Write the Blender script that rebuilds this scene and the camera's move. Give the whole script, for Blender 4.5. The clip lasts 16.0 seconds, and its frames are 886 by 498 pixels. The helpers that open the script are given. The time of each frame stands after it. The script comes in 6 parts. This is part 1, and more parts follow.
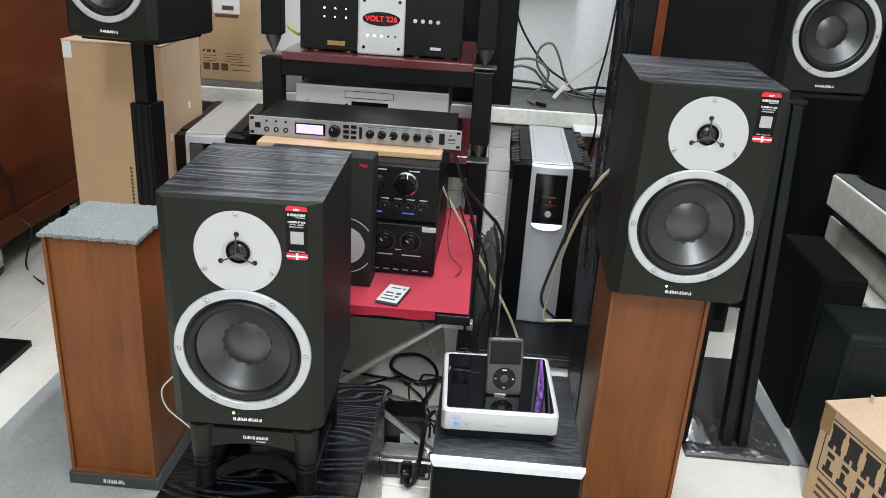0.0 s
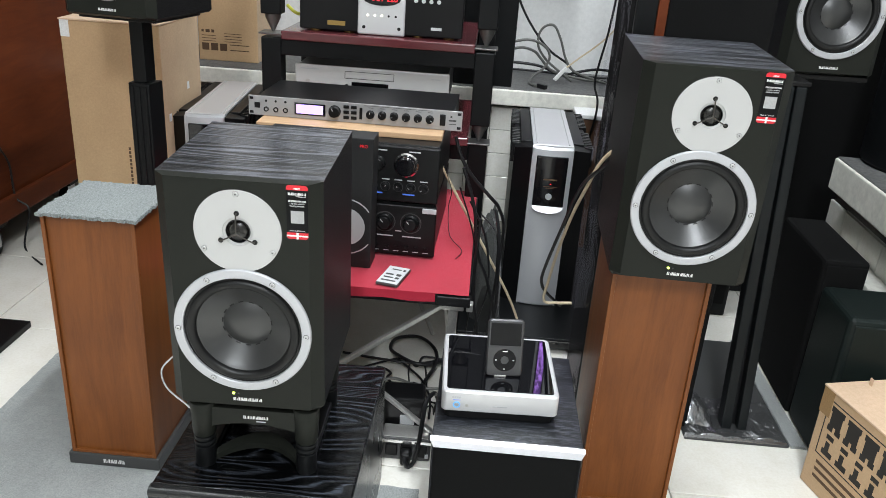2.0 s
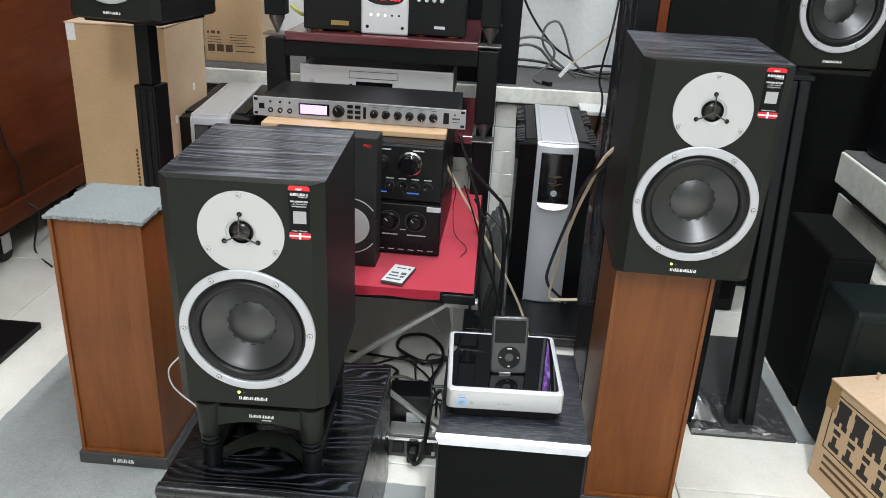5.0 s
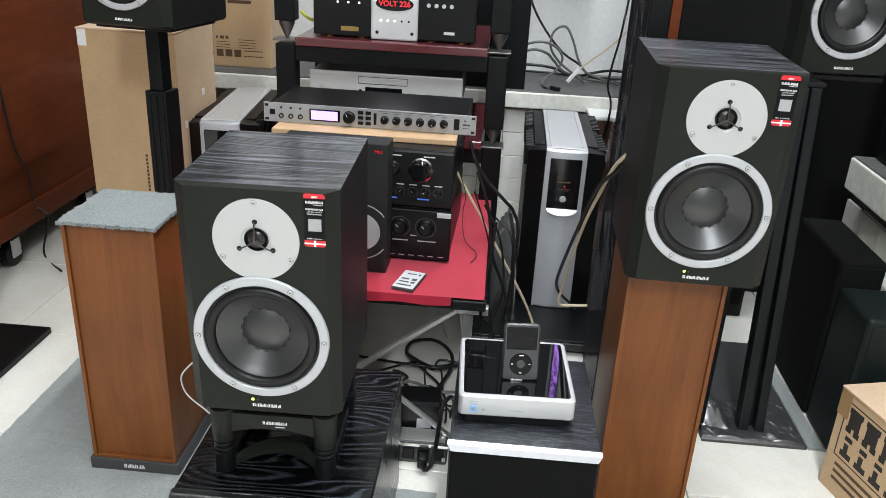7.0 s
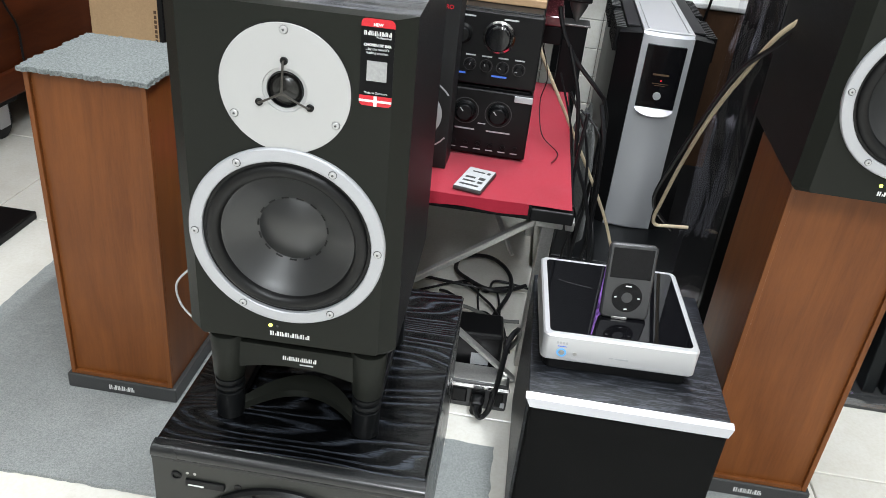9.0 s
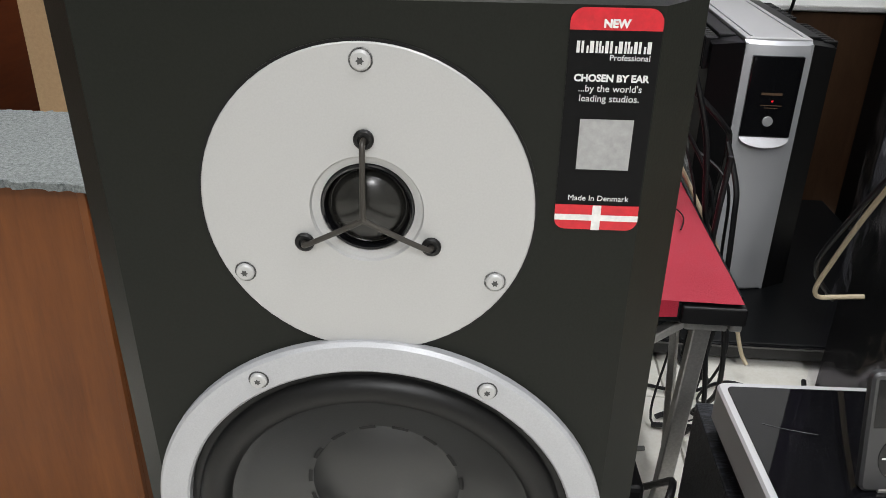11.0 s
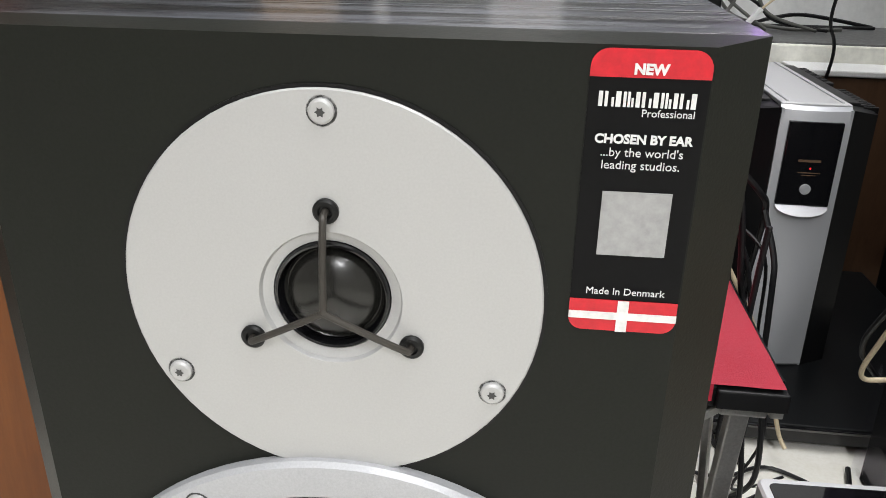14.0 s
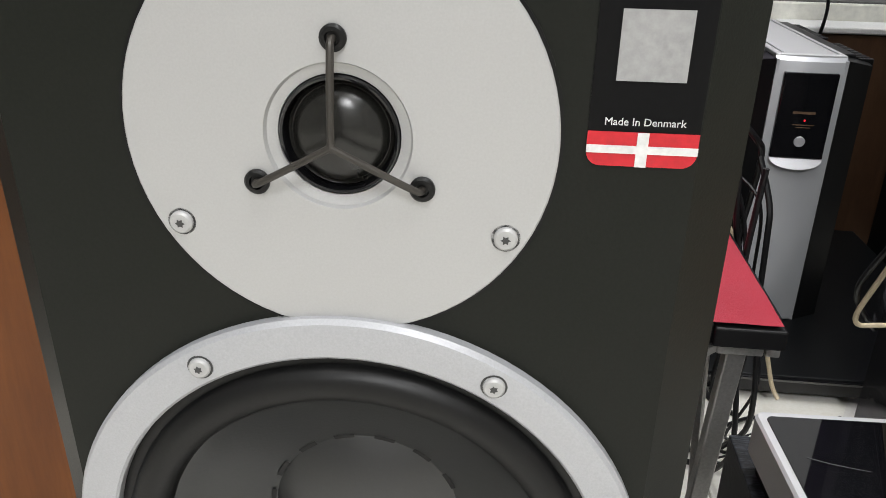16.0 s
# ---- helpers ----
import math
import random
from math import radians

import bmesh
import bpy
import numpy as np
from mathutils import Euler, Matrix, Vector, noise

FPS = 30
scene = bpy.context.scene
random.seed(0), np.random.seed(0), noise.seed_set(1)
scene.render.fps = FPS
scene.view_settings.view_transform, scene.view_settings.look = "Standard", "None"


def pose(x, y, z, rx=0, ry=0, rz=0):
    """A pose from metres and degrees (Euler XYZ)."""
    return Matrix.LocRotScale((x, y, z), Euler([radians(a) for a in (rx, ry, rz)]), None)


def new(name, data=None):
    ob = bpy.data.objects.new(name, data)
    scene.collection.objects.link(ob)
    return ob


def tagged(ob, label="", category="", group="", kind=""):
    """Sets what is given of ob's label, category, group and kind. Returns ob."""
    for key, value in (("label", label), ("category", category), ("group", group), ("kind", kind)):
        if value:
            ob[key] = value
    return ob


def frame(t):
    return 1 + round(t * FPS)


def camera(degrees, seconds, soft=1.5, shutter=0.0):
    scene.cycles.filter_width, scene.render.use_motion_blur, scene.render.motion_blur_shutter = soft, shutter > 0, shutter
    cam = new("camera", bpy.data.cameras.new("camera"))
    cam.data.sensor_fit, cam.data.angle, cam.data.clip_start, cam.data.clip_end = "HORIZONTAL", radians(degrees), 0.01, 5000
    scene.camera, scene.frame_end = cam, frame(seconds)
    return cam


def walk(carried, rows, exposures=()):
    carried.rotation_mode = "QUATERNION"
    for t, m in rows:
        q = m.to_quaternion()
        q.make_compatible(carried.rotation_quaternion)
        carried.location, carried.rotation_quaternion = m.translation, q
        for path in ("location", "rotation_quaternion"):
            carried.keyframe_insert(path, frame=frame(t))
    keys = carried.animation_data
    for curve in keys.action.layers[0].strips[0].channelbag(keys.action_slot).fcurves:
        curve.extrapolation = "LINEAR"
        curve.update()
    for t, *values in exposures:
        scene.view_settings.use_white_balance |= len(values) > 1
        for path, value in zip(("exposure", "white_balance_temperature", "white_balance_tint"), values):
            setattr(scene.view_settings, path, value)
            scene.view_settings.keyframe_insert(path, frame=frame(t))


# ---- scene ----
LENS = 58.74
cam = camera(LENS, 16.0, 0.75, 0.0)
ROWS = [
    (0, 0.0031, 0.0007, 1.0474, 68.485, -3.425, 3.707),
    (0.5, 0.0048, 0.0027, 1.0454, 68.176, -3.187, 3.630),
    (1, 0.0054, 0.0032, 1.0445, 67.834, -3.662, 3.819),
    (1.5, 0.0030, 0.0045, 1.0421, 67.523, -3.519, 3.716),
    (2, 0.0002, 0.0040, 1.0404, 67.323, -3.655, 3.712),
    (2.5, 0.0011, 0.0015, 1.0417, 67.155, -3.488, 3.585),
    (3, 0.0028, -0.0021, 1.0432, 67.115, -3.552, 3.589),
    (5.5, 0.0110, 0.0004, 1.0448, 67.125, -2.701, 4.299),
    (6, 0.0063, -0.0032, 1.0480, 67.152, -2.701, 4.529),
    (6.5, 0.0021, -0.0023, 1.0492, 67.304, -2.541, 4.439),
    (7, -0.0038, 0.0004, 1.0496, 67.326, -2.821, 4.413),
    (7.5, -0.0164, 0.0068, 1.0467, 67.365, -3.083, 4.217),
    (8, -0.0172, 0.0201, 1.0333, 67.399, -3.678, 3.098),
    (8.3, -0.0237, 0.0517, 0.9840, 64.815, -3.753, 3.143),
    (8.5, -0.0322, 0.0874, 0.9524, 63.678, -3.963, 4.156),
    (8.7, -0.0505, 0.1536, 0.9344, 62.944, -5.031, 5.342),
    (9, -0.1020, 0.2943, 0.8766, 60.913, -5.520, 7.391),
    (9.2, -0.1437, 0.3726, 0.8419, 59.710, -3.288, 9.441),
    (9.5, -0.1981, 0.4518, 0.7946, 58.899, -2.228, 9.696),
    (10, -0.2401, 0.5485, 0.7821, 60.383, -0.688, 4.654),
    (12.5, -0.2535, 0.7229, 0.7438, 67.760, -1.532, 5.535),
    (13, -0.2491, 0.7210, 0.7531, 68.420, -1.381, 6.622),
    (13.5, -0.2450, 0.7255, 0.7559, 68.143, -1.065, 6.694),
    (14, -0.2439, 0.7258, 0.7532, 68.099, -1.320, 6.952),
    (14.5, -0.2409, 0.7286, 0.7514, 67.908, -0.771, 6.907),
    (15, -0.2416, 0.7288, 0.7517, 67.967, -0.537, 6.963),
    (15.5, -0.2450, 0.7238, 0.7425, 67.129, -0.857, 6.743),
    (16, -0.2481, 0.7190, 0.7169, 66.460, -1.310, 6.141),
]

EXPOSURES = [(0.0, -0.26, 6350, 7.5), (8.5, -0.28, 6350, 7.5), (9.5, -0.26, 6400, 8.5), (10.0, -0.42, 6500, 10), (12.5, -0.80, 6680, 10.5), (13.0, -0.66, 6680, 10.5), (13.5, -0.48, 6680, 10.5), (14.5, -0.56, 6680, 10.5), (15.5, -0.64, 6680, 10.5), (16.0, -0.60, 6680, 10.5)]
walk(cam, [(t, pose(x, y, z, rx, ry, rz)) for t, x, y, z, rx, ry, rz in ROWS], EXPOSURES)

# ---- world and lights ----
world = bpy.data.worlds.new("world")
scene.world = world
world.use_nodes = True
world.node_tree.nodes["Background"].inputs[0].default_value = (0.9, 0.95, 1.0, 1)
world.node_tree.nodes["Background"].inputs[1].default_value = 0.006
CEIL = 2.7
F = 0.024  # level of the floor
LAMP_W = 32.0
LAMPS = [(-1.1, 0.55), (0.35, 0.35), (0.2, 1.85), (1.0, 1.3), (-0.05, -1.5)]


def tube_light(x, y, watts):
    data = bpy.data.lights.new("fluorescent_lamp", "AREA")
    data.shape, data.size, data.size_y = "RECTANGLE", 0.12, 1.2
    data.energy, data.color = watts, (0.935, 0.965, 1.0)
    ob = new("fluorescent_lamp", data)
    ob.matrix_world = pose(x, y, CEIL - 0.075)


for lx, ly in LAMPS:
    tube_light(lx, ly, LAMP_W * (0.45 if lx < -1 else 4.0 if ly < 0 else 0.3 if lx > 0.9 else 1.65 if ly > 1.5 else 1.25))


# ---- materials ----
def nodes_of(name):
    m = bpy.data.materials.new(name)
    m.use_nodes = True
    return m, m.node_tree.nodes, m.node_tree.links, m.node_tree.nodes["Principled BSDF"]


def coords(n, l, scale):
    tc, mp = n.new("ShaderNodeTexCoord"), n.new("ShaderNodeMapping")
    mp.inputs["Scale"].default_value = scale
    l.new(tc.outputs["Object"], mp.inputs["Vector"])
    return mp.outputs["Vector"]


def noise_tex(n, l, vec, scale, detail=4.0, rough=0.6, dist=0.0):
    t = n.new("ShaderNodeTexNoise")
    t.inputs["Scale"].default_value, t.inputs["Detail"].default_value = scale, detail
    t.inputs["Roughness"].default_value, t.inputs["Distortion"].default_value = rough, dist
    l.new(vec, t.inputs["Vector"])
    return t.outputs["Fac"]


def ramp(n, l, fac, stops):
    r = n.new("ShaderNodeValToRGB")
    while len(r.color_ramp.elements) < len(stops):
        r.color_ramp.elements.new(0.5)
    for e, (p, c) in zip(r.color_ramp.elements, stops):
        e.position, e.color = p, (*c, 1)
    l.new(fac, r.inputs["Fac"])
    return r.outputs["Color"]


def mul(n, l, a, b, fac=1.0):
    m = n.new("ShaderNodeMix")
    m.data_type, m.blend_type = "RGBA", "MULTIPLY"
    m.inputs["Factor"].default_value = fac
    l.new(a, m.inputs[6])
    l.new(b, m.inputs[7])
    return m.outputs[2]


def bump(n, l, p, h, strength, dist=0.001):
    b = n.new("ShaderNodeBump")
    b.inputs["Strength"].default_value, b.inputs["Distance"].default_value = strength, dist
    l.new(h, b.inputs["Height"])
    l.new(b.outputs["Normal"], p.inputs["Normal"])


def rough_var(n, l, p, fac, lo, hi):
    r = n.new("ShaderNodeMapRange")
    r.inputs["To Min"].default_value, r.inputs["To Max"].default_value = lo, hi
    l.new(fac, r.inputs["Value"])
    l.new(r.outputs["Result"], p.inputs["Roughness"])


def plain(name, col, rough=0.5, metal=0.0, grain=400.0, amount=0.12, bumps=0.05, coat=0.0, blot=6.0, spec=0.5):
    """A painted, moulded or metal surface with faint grain and broad unevenness."""
    m, n, l, p = nodes_of(name)
    v = coords(n, l, (1, 1, 1))
    a, b = noise_tex(n, l, v, grain, 3.0), noise_tex(n, l, v, blot, 4.0)
    lo, hi = 1 - amount, 1 + amount
    c1 = ramp(n, l, a, [(0.3, [c * lo for c in col]), (0.7, [min(1, c * hi) for c in col])])
    c2 = ramp(n, l, b, [(0.3, (lo, lo, lo)), (0.7, (1, 1, 1))])
    l.new(mul(n, l, c1, c2), p.inputs["Base Color"])
    rough_var(n, l, p, b, rough * 0.85, min(1, rough * 1.15))
    p.inputs["Metallic"].default_value = metal
    p.inputs["Specular IOR Level"].default_value = spec
    p.inputs["Coat Weight"].default_value = coat
    p.inputs["Coat Roughness"].default_value = 0.06
    if bumps:
        bump(n, l, p, a, bumps)
    return m


def glow(name, col, strength):
    m, n, l, p = nodes_of(name)
    p.inputs["Base Color"].default_value = (*[c * 0.3 for c in col], 1)
    p.inputs["Emission Color"].default_value = (*col, 1)
    p.inputs["Emission Strength"].default_value = strength
    return m


def mottled_glow(name, bright, dim, strength):
    m, n, l, p = nodes_of(name)
    c = ramp(n, l, noise_tex(n, l, coords(n, l, (1, 1, 0.6)), 48.0, 5.0, 0.7), [(0.45, dim), (0.56, bright)])
    l.new(c, p.inputs["Emission Color"])
    l.new(c, p.inputs["Base Color"])
    p.inputs["Emission Strength"].default_value = strength
    return m


def ash(name, stretch, lo, hi, rough, coat=0.0, cover=(0.50, 0.60), bumps=0.35, warp=2.0, spec=0.5):
    """Black-stained ash: dark ground with paler open grain drawn out along one axis."""
    m, n, l, p = nodes_of(name)
    v = coords(n, l, stretch)
    broad = noise_tex(n, l, v, 10.0, 3.0, 0.55, warp)
    fine = noise_tex(n, l, v, 75.0, 4.0, 0.7, 0.6)
    w = n.new("ShaderNodeMath")
    w.operation = "MULTIPLY_ADD"
    w.inputs[1].default_value = 0.45
    l.new(fine, w.inputs[0])
    l.new(broad, w.inputs[2])
    s = n.new("ShaderNodeMath")
    s.operation = "MULTIPLY"
    s.inputs[1].default_value = 0.69
    l.new(w.outputs[0], s.inputs[0])
    col = ramp(n, l, s.outputs[0], [(cover[0], lo), (cover[1], hi), (cover[1] + 0.1, [c * 0.5 for c in hi])])
    l.new(col, p.inputs["Base Color"])
    rough_var(n, l, p, fine, rough * 0.7, min(1, rough * 1.35))
    p.inputs["Coat Weight"].default_value, p.inputs["Coat Roughness"].default_value = coat, 0.25
    p.inputs["Specular IOR Level"].default_value = spec
    bump(n, l, p, s.outputs[0], bumps, 0.002)
    return m


def flat_sawn(name, stretch, k, lo, hi, rough, coat, streak, edge=(0.45, 0.85), relief=0.25, calm=0.35, patch_scale=7.0):
    """Black-stained flat-sawn ash: nested arched grain lines broken up by fine pores."""
    m, n, l, p = nodes_of(name)
    nz = noise_tex(n, l, coords(n, l, stretch), 1.0, 1.6, 0.35, 0.25)
    a, s = n.new("ShaderNodeMath"), n.new("ShaderNodeMath")
    a.operation, s.operation = "MULTIPLY", "SINE"
    a.inputs[1].default_value = k
    l.new(nz, a.inputs[0])
    fine = noise_tex(n, l, coords(n, l, streak), 30.0, 4.0, 0.7, 0.3)
    j = n.new("ShaderNodeMath")
    j.operation = "MULTIPLY_ADD"
    j.inputs[1].default_value = 3.2
    l.new(fine, j.inputs[0])
    l.new(a.outputs[0], j.inputs[2])
    l.new(j.outputs[0], s.inputs[0])
    h = n.new("ShaderNodeMapRange")
    h.inputs["From Min"].default_value = -1.0
    l.new(s.outputs[0], h.inputs["Value"])
    patch = noise_tex(n, l, coords(n, l, (1, 1, 1)), patch_scale, 3.0)
    c = ramp(n, l, h.outputs["Result"], [(edge[0], lo), (edge[1], hi)])
    c = mul(n, l, c, ramp(n, l, fine, [(0.36, (0.2, 0.2, 0.2)), (0.56, (1, 1, 1))]))
    c = mul(n, l, c, ramp(n, l, patch, [(0.34, (calm, calm, calm)), (0.6, (1, 1, 1))]))
    l.new(c, p.inputs["Base Color"])
    rough_var(n, l, p, fine, rough * 0.75, rough * 1.3)
    p.inputs["Coat Weight"].default_value, p.inputs["Coat Roughness"].default_value = coat, 0.16
    bump(n, l, p, h.outputs["Result"], relief, 0.0015)
    return m


def veneer(name, dark, light, stretch, rough=0.35, coat=0.15, spec=0.5):
    """Stained wood with long streaks, pores and cloudy figure."""
    m, n, l, p = nodes_of(name)
    v = coords(n, l, stretch)
    a, b = noise_tex(n, l, v, 9.0, 4.0, 0.6, 0.8), noise_tex(n, l, v, 90.0, 3.0, 0.7)
    v2 = coords(n, l, (1, 1, 1))
    cl = noise_tex(n, l, v2, 5.0, 2.0)
    c = ramp(n, l, a, [(0.3, dark), (0.7, light)])
    c = mul(n, l, c, ramp(n, l, b, [(0.35, (0.9, 0.88, 0.86)), (0.6, (1, 1, 1))]))
    c = mul(n, l, c, ramp(n, l, cl, [(0.3, (0.8, 0.78, 0.76)), (0.7, (1, 1, 1))]))
    l.new(c, p.inputs["Base Color"])
    rough_var(n, l, p, b, rough * 0.85, rough * 1.2)
    p.inputs["Coat Weight"].default_value, p.inputs["Coat Roughness"].default_value = coat, 0.2
    p.inputs["Specular IOR Level"].default_value = spec
    bump(n, l, p, b, 0.06)
    return m


def fabric(name, dark, light, scale, bumps, rough=0.95, cloud=(0.85, 1.0), sheen=0.2):
    m, n, l, p = nodes_of(name)
    v = coords(n, l, (1, 1, 1))
    a, b = noise_tex(n, l, v, scale, 5.0, 0.8), noise_tex(n, l, v, 7.0, 4.0)
    c = ramp(n, l, a, [(0.35, dark), (0.65, light)])
    c = mul(n, l, c, ramp(n, l, b, [(0.3, [cloud[0]] * 3), (0.7, [cloud[1]] * 3)]))
    l.new(c, p.inputs["Base Color"])
    p.inputs["Roughness"].default_value = rough
    p.inputs["Sheen Weight"].default_value = sheen
    p.inputs["Specular IOR Level"].default_value = 0.15
    bump(n, l, p, a, bumps, 0.004)
    return m


def tiled(name, col, rough):
    m, n, l, p = nodes_of(name)
    v = coords(n, l, (1, 1, 1))
    inf = n.new("ShaderNodeObjectInfo")
    tint = ramp(n, l, inf.outputs["Random"], [(0.0, [c * 0.93 for c in col]), (1.0, col)])
    d = noise_tex(n, l, v, 11.0, 6.0, 0.7)
    s = noise_tex(n, l, v, 160.0, 3.0)
    c = mul(n, l, tint, ramp(n, l, d, [(0.32, (0.93, 0.92, 0.895)), (0.55, (1, 1, 1))]))
    c = mul(n, l, c, ramp(n, l, s, [(0.3, (0.94, 0.93, 0.91)), (0.6, (1, 1, 1))]))
    l.new(c, p.inputs["Base Color"])
    rough_var(n, l, p, d, rough * 1.5, rough * 0.7)
    return m


def film_mat(name, tint, alpha, sheen=(0.80, 0.70, 1.0), rough=0.16):
    m, n, l, p = nodes_of(name)
    tr, gl, mx = n.new("ShaderNodeBsdfTransparent"), n.new("ShaderNodeBsdfGlossy"), n.new("ShaderNodeMixShader")
    tr.inputs[0].default_value = (*tint, 1)
    gl.inputs["Color"].default_value, gl.inputs["Roughness"].default_value = (*sheen, 1), rough
    mx.inputs[0].default_value = alpha
    v = coords(n, l, (1, 1, 0.7))
    h = noise_tex(n, l, v, 7.0, 2.0, 0.45, 1.2)
    b = n.new("ShaderNodeBump")
    b.inputs["Strength"].default_value, b.inputs["Distance"].default_value = 0.9, 0.01
    l.new(h, b.inputs["Height"])
    l.new(b.outputs["Normal"], gl.inputs["Normal"])
    l.new(tr.outputs[0], mx.inputs[1])
    l.new(gl.outputs[0], mx.inputs[2])
    l.new(mx.outputs[0], n["Material Output"].inputs["Surface"])
    return m


# Top grain is paler and bluer than the sides, holding the grazing sheen.
M_ASH_TOP = flat_sawn("black_ash_top_sheen", (0.9, 12, 12), 230.0, (0.006, 0.007, 0.009), (0.135, 0.140, 0.165), 0.40, 0.45, (0.6, 14, 14), (0.50, 0.92), 0.6)
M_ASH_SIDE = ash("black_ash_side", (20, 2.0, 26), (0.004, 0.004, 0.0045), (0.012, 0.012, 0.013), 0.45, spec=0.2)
# Near-black patches and blue-grey grain paint in the lacquer's uneven reflection.
M_ASH_GLOSS = flat_sawn("lacquered_black_ash", (2.2, 9, 9), 200.0, (0.0025, 0.0028, 0.0032), (0.044, 0.050, 0.062), 0.17, 0.0, (1.0, 14, 14), (0.62, 0.99), 0.22, 0.04, 4.5)
M_ASH_BOX = ash("black_ash_box_top", (2.0, 18, 18), (0.007, 0.008, 0.010), (0.06, 0.065, 0.08), 0.36)
M_BAFFLE = plain("baffle_paint", (0.0142, 0.0154, 0.0126), 0.40, 0, 900, 0.1, 0.08, spec=0.13)
M_SUBFRONT = plain("grey_moulded_front", (0.026, 0.027, 0.0235), 0.36, 0, 900, 0.1, 0.08, spec=0.4)
M_PLATE = plain("satin_aluminium_paint", (0.475, 0.474, 0.472), 0.42, 0.25, 1500, 0.03, 0.03)
M_RING = plain("cast_ring_paint", (0.455, 0.46, 0.48), 0.40, 0.25, 1500, 0.06, 0.12)
M_RUBBER = plain("rubber", (0.006, 0.006, 0.006), 0.42, 0, 600, 0.1, 0.05, spec=0.3)
M_CONE = plain("woofer_cone", (0.009, 0.0098, 0.0105), 0.36, 0, 700, 0.1, 0.05, spec=0.9)
M_DOME = plain("coated_dome", (0.013, 0.0125, 0.011), 0.27, 0, 900, 0.1, 0.04)
M_GUARD = plain("guard_rod", (0.045, 0.04, 0.034), 0.45, 0.2)
M_BLACK = plain("black_plastic", (0.005, 0.005, 0.0055), 0.4, 0, 500, 0.15, 0.05, spec=0.25)
M_SATIN = plain("satin_black_metal", (0.0045, 0.005, 0.0055), 0.38, 0, 700, 0.15, 0.06, spec=0.2)
M_STAND = plain("blue_grey_black_steel", (0.008, 0.010, 0.0108), 0.45, 0, 700, 0.15, 0.06, spec=0.2)
M_ROLL = plain("lacquered_black_edge", (0.010, 0.0105, 0.011), 0.27, 0, 600, 0.1, 0.04, spec=0.6)
M_SPIKE = plain("dull_turned_steel", (0.16, 0.155, 0.15), 0.35, 0.7)
M_GLASS = plain("black_glass", (0.004, 0.004, 0.005), 0.025, 0, 500, 0.1, 0.0)
M_GLOSS = plain("gloss_black", (0.006, 0.006, 0.007), 0.07, 0, 500, 0.1, 0.0)
M_DARKGREY = plain("dark_grey_paint", (0.05, 0.05, 0.05), 0.45)
M_SILVER = plain("silver_anodised", (0.66, 0.66, 0.67), 0.36, 0.45, 1200, 0.05, 0.04)
M_KSILVER = plain("brushed_silver_grey", (0.50, 0.51, 0.53), 0.40, 0.35, 900, 0.05, 0.04)
M_WHITEMETAL = plain("bright_silver_edge", (0.56, 0.56, 0.58), 0.34, 0.5, 900, 0.05, 0.03)
M_PALE_SILVER = plain("pale_silver_panel", (0.58, 0.58, 0.57), 0.42, 0.1, 1200, 0.04, 0.03)
M_CHROME = plain("chrome", (0.72, 0.72, 0.72), 0.16, 1.0, 300, 0.05, 0.0)
M_ALU = plain("worn_aluminium", (0.58, 0.57, 0.55), 0.36, 0.8, 300, 0.12, 0.05)
M_MAHOGANY = veneer("mahogany_veneer", (0.158, 0.050, 0.012), (0.222, 0.075, 0.018), (4, 4, 0.4), 0.40, 0.0, 0.3)
M_CABINET = veneer("red_brown_cabinet_wood", (0.100, 0.021, 0.005), (0.140, 0.032, 0.008), (4, 0.7, 4), 0.5, 0.0, 0.2)
M_BURGUNDY = veneer("burgundy_lacquer", (0.085, 0.016, 0.022), (0.13, 0.028, 0.034), (1.5, 12, 12), 0.2, 0.4)
M_BROWN = veneer("brown_laminate", (0.075, 0.038, 0.020), (0.105, 0.055, 0.030), (3, 3, 0.5), 0.5, 0.0, 0.3)
M_TAN = veneer("tan_board", (0.50, 0.32, 0.18), (0.62, 0.42, 0.25), (1.2, 14, 14), 0.5, 0.0)
M_PINE = veneer("pale_pine", (0.48, 0.36, 0.2), (0.6, 0.47, 0.28), (14, 14, 1), 0.6, 0.0)
M_CARPET = fabric("grey_carpet", (0.21, 0.225, 0.22), (0.45, 0.47, 0.46), 420, 0.7)
M_CARPET_TOP = fabric("pale_grey_carpet", (0.10, 0.115, 0.115), (0.34, 0.37, 0.365), 300, 0.9)
M_RED = fabric("red_felt", (0.34, 0.013, 0.032), (0.46, 0.024, 0.050), 500, 0.35)
M_GRILLE = fabric("black_grille_cloth", (0.003, 0.003, 0.003), (0.007, 0.007, 0.007), 700, 0.3, 0.95, (0.85, 1.0), 0.0)
M_CLOTH = fabric("grey_cloth", (0.035, 0.037, 0.035), (0.075, 0.077, 0.074), 260, 0.5)
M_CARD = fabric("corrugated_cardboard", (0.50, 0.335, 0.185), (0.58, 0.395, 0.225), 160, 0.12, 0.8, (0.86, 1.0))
# Top flaps get a paler cardboard, their overhead light put into the colour.
M_CARD_TOP = fabric("top_lit_cardboard", (0.64, 0.45, 0.30), (0.73, 0.53, 0.37), 160, 0.12, 0.8, (0.88, 1.0))
M_PRINT = plain("brown_print", (0.10, 0.055, 0.028), 0.8)
M_PRINT_DARK = plain("dark_print", (0.02, 0.017, 0.014), 0.75)
M_CARTON = plain("black_printed_card", (0.014, 0.0145, 0.015), 0.5, spec=0.3)
M_TAPE = plain("clear_brown_tape", (0.36, 0.23, 0.11), 0.2)
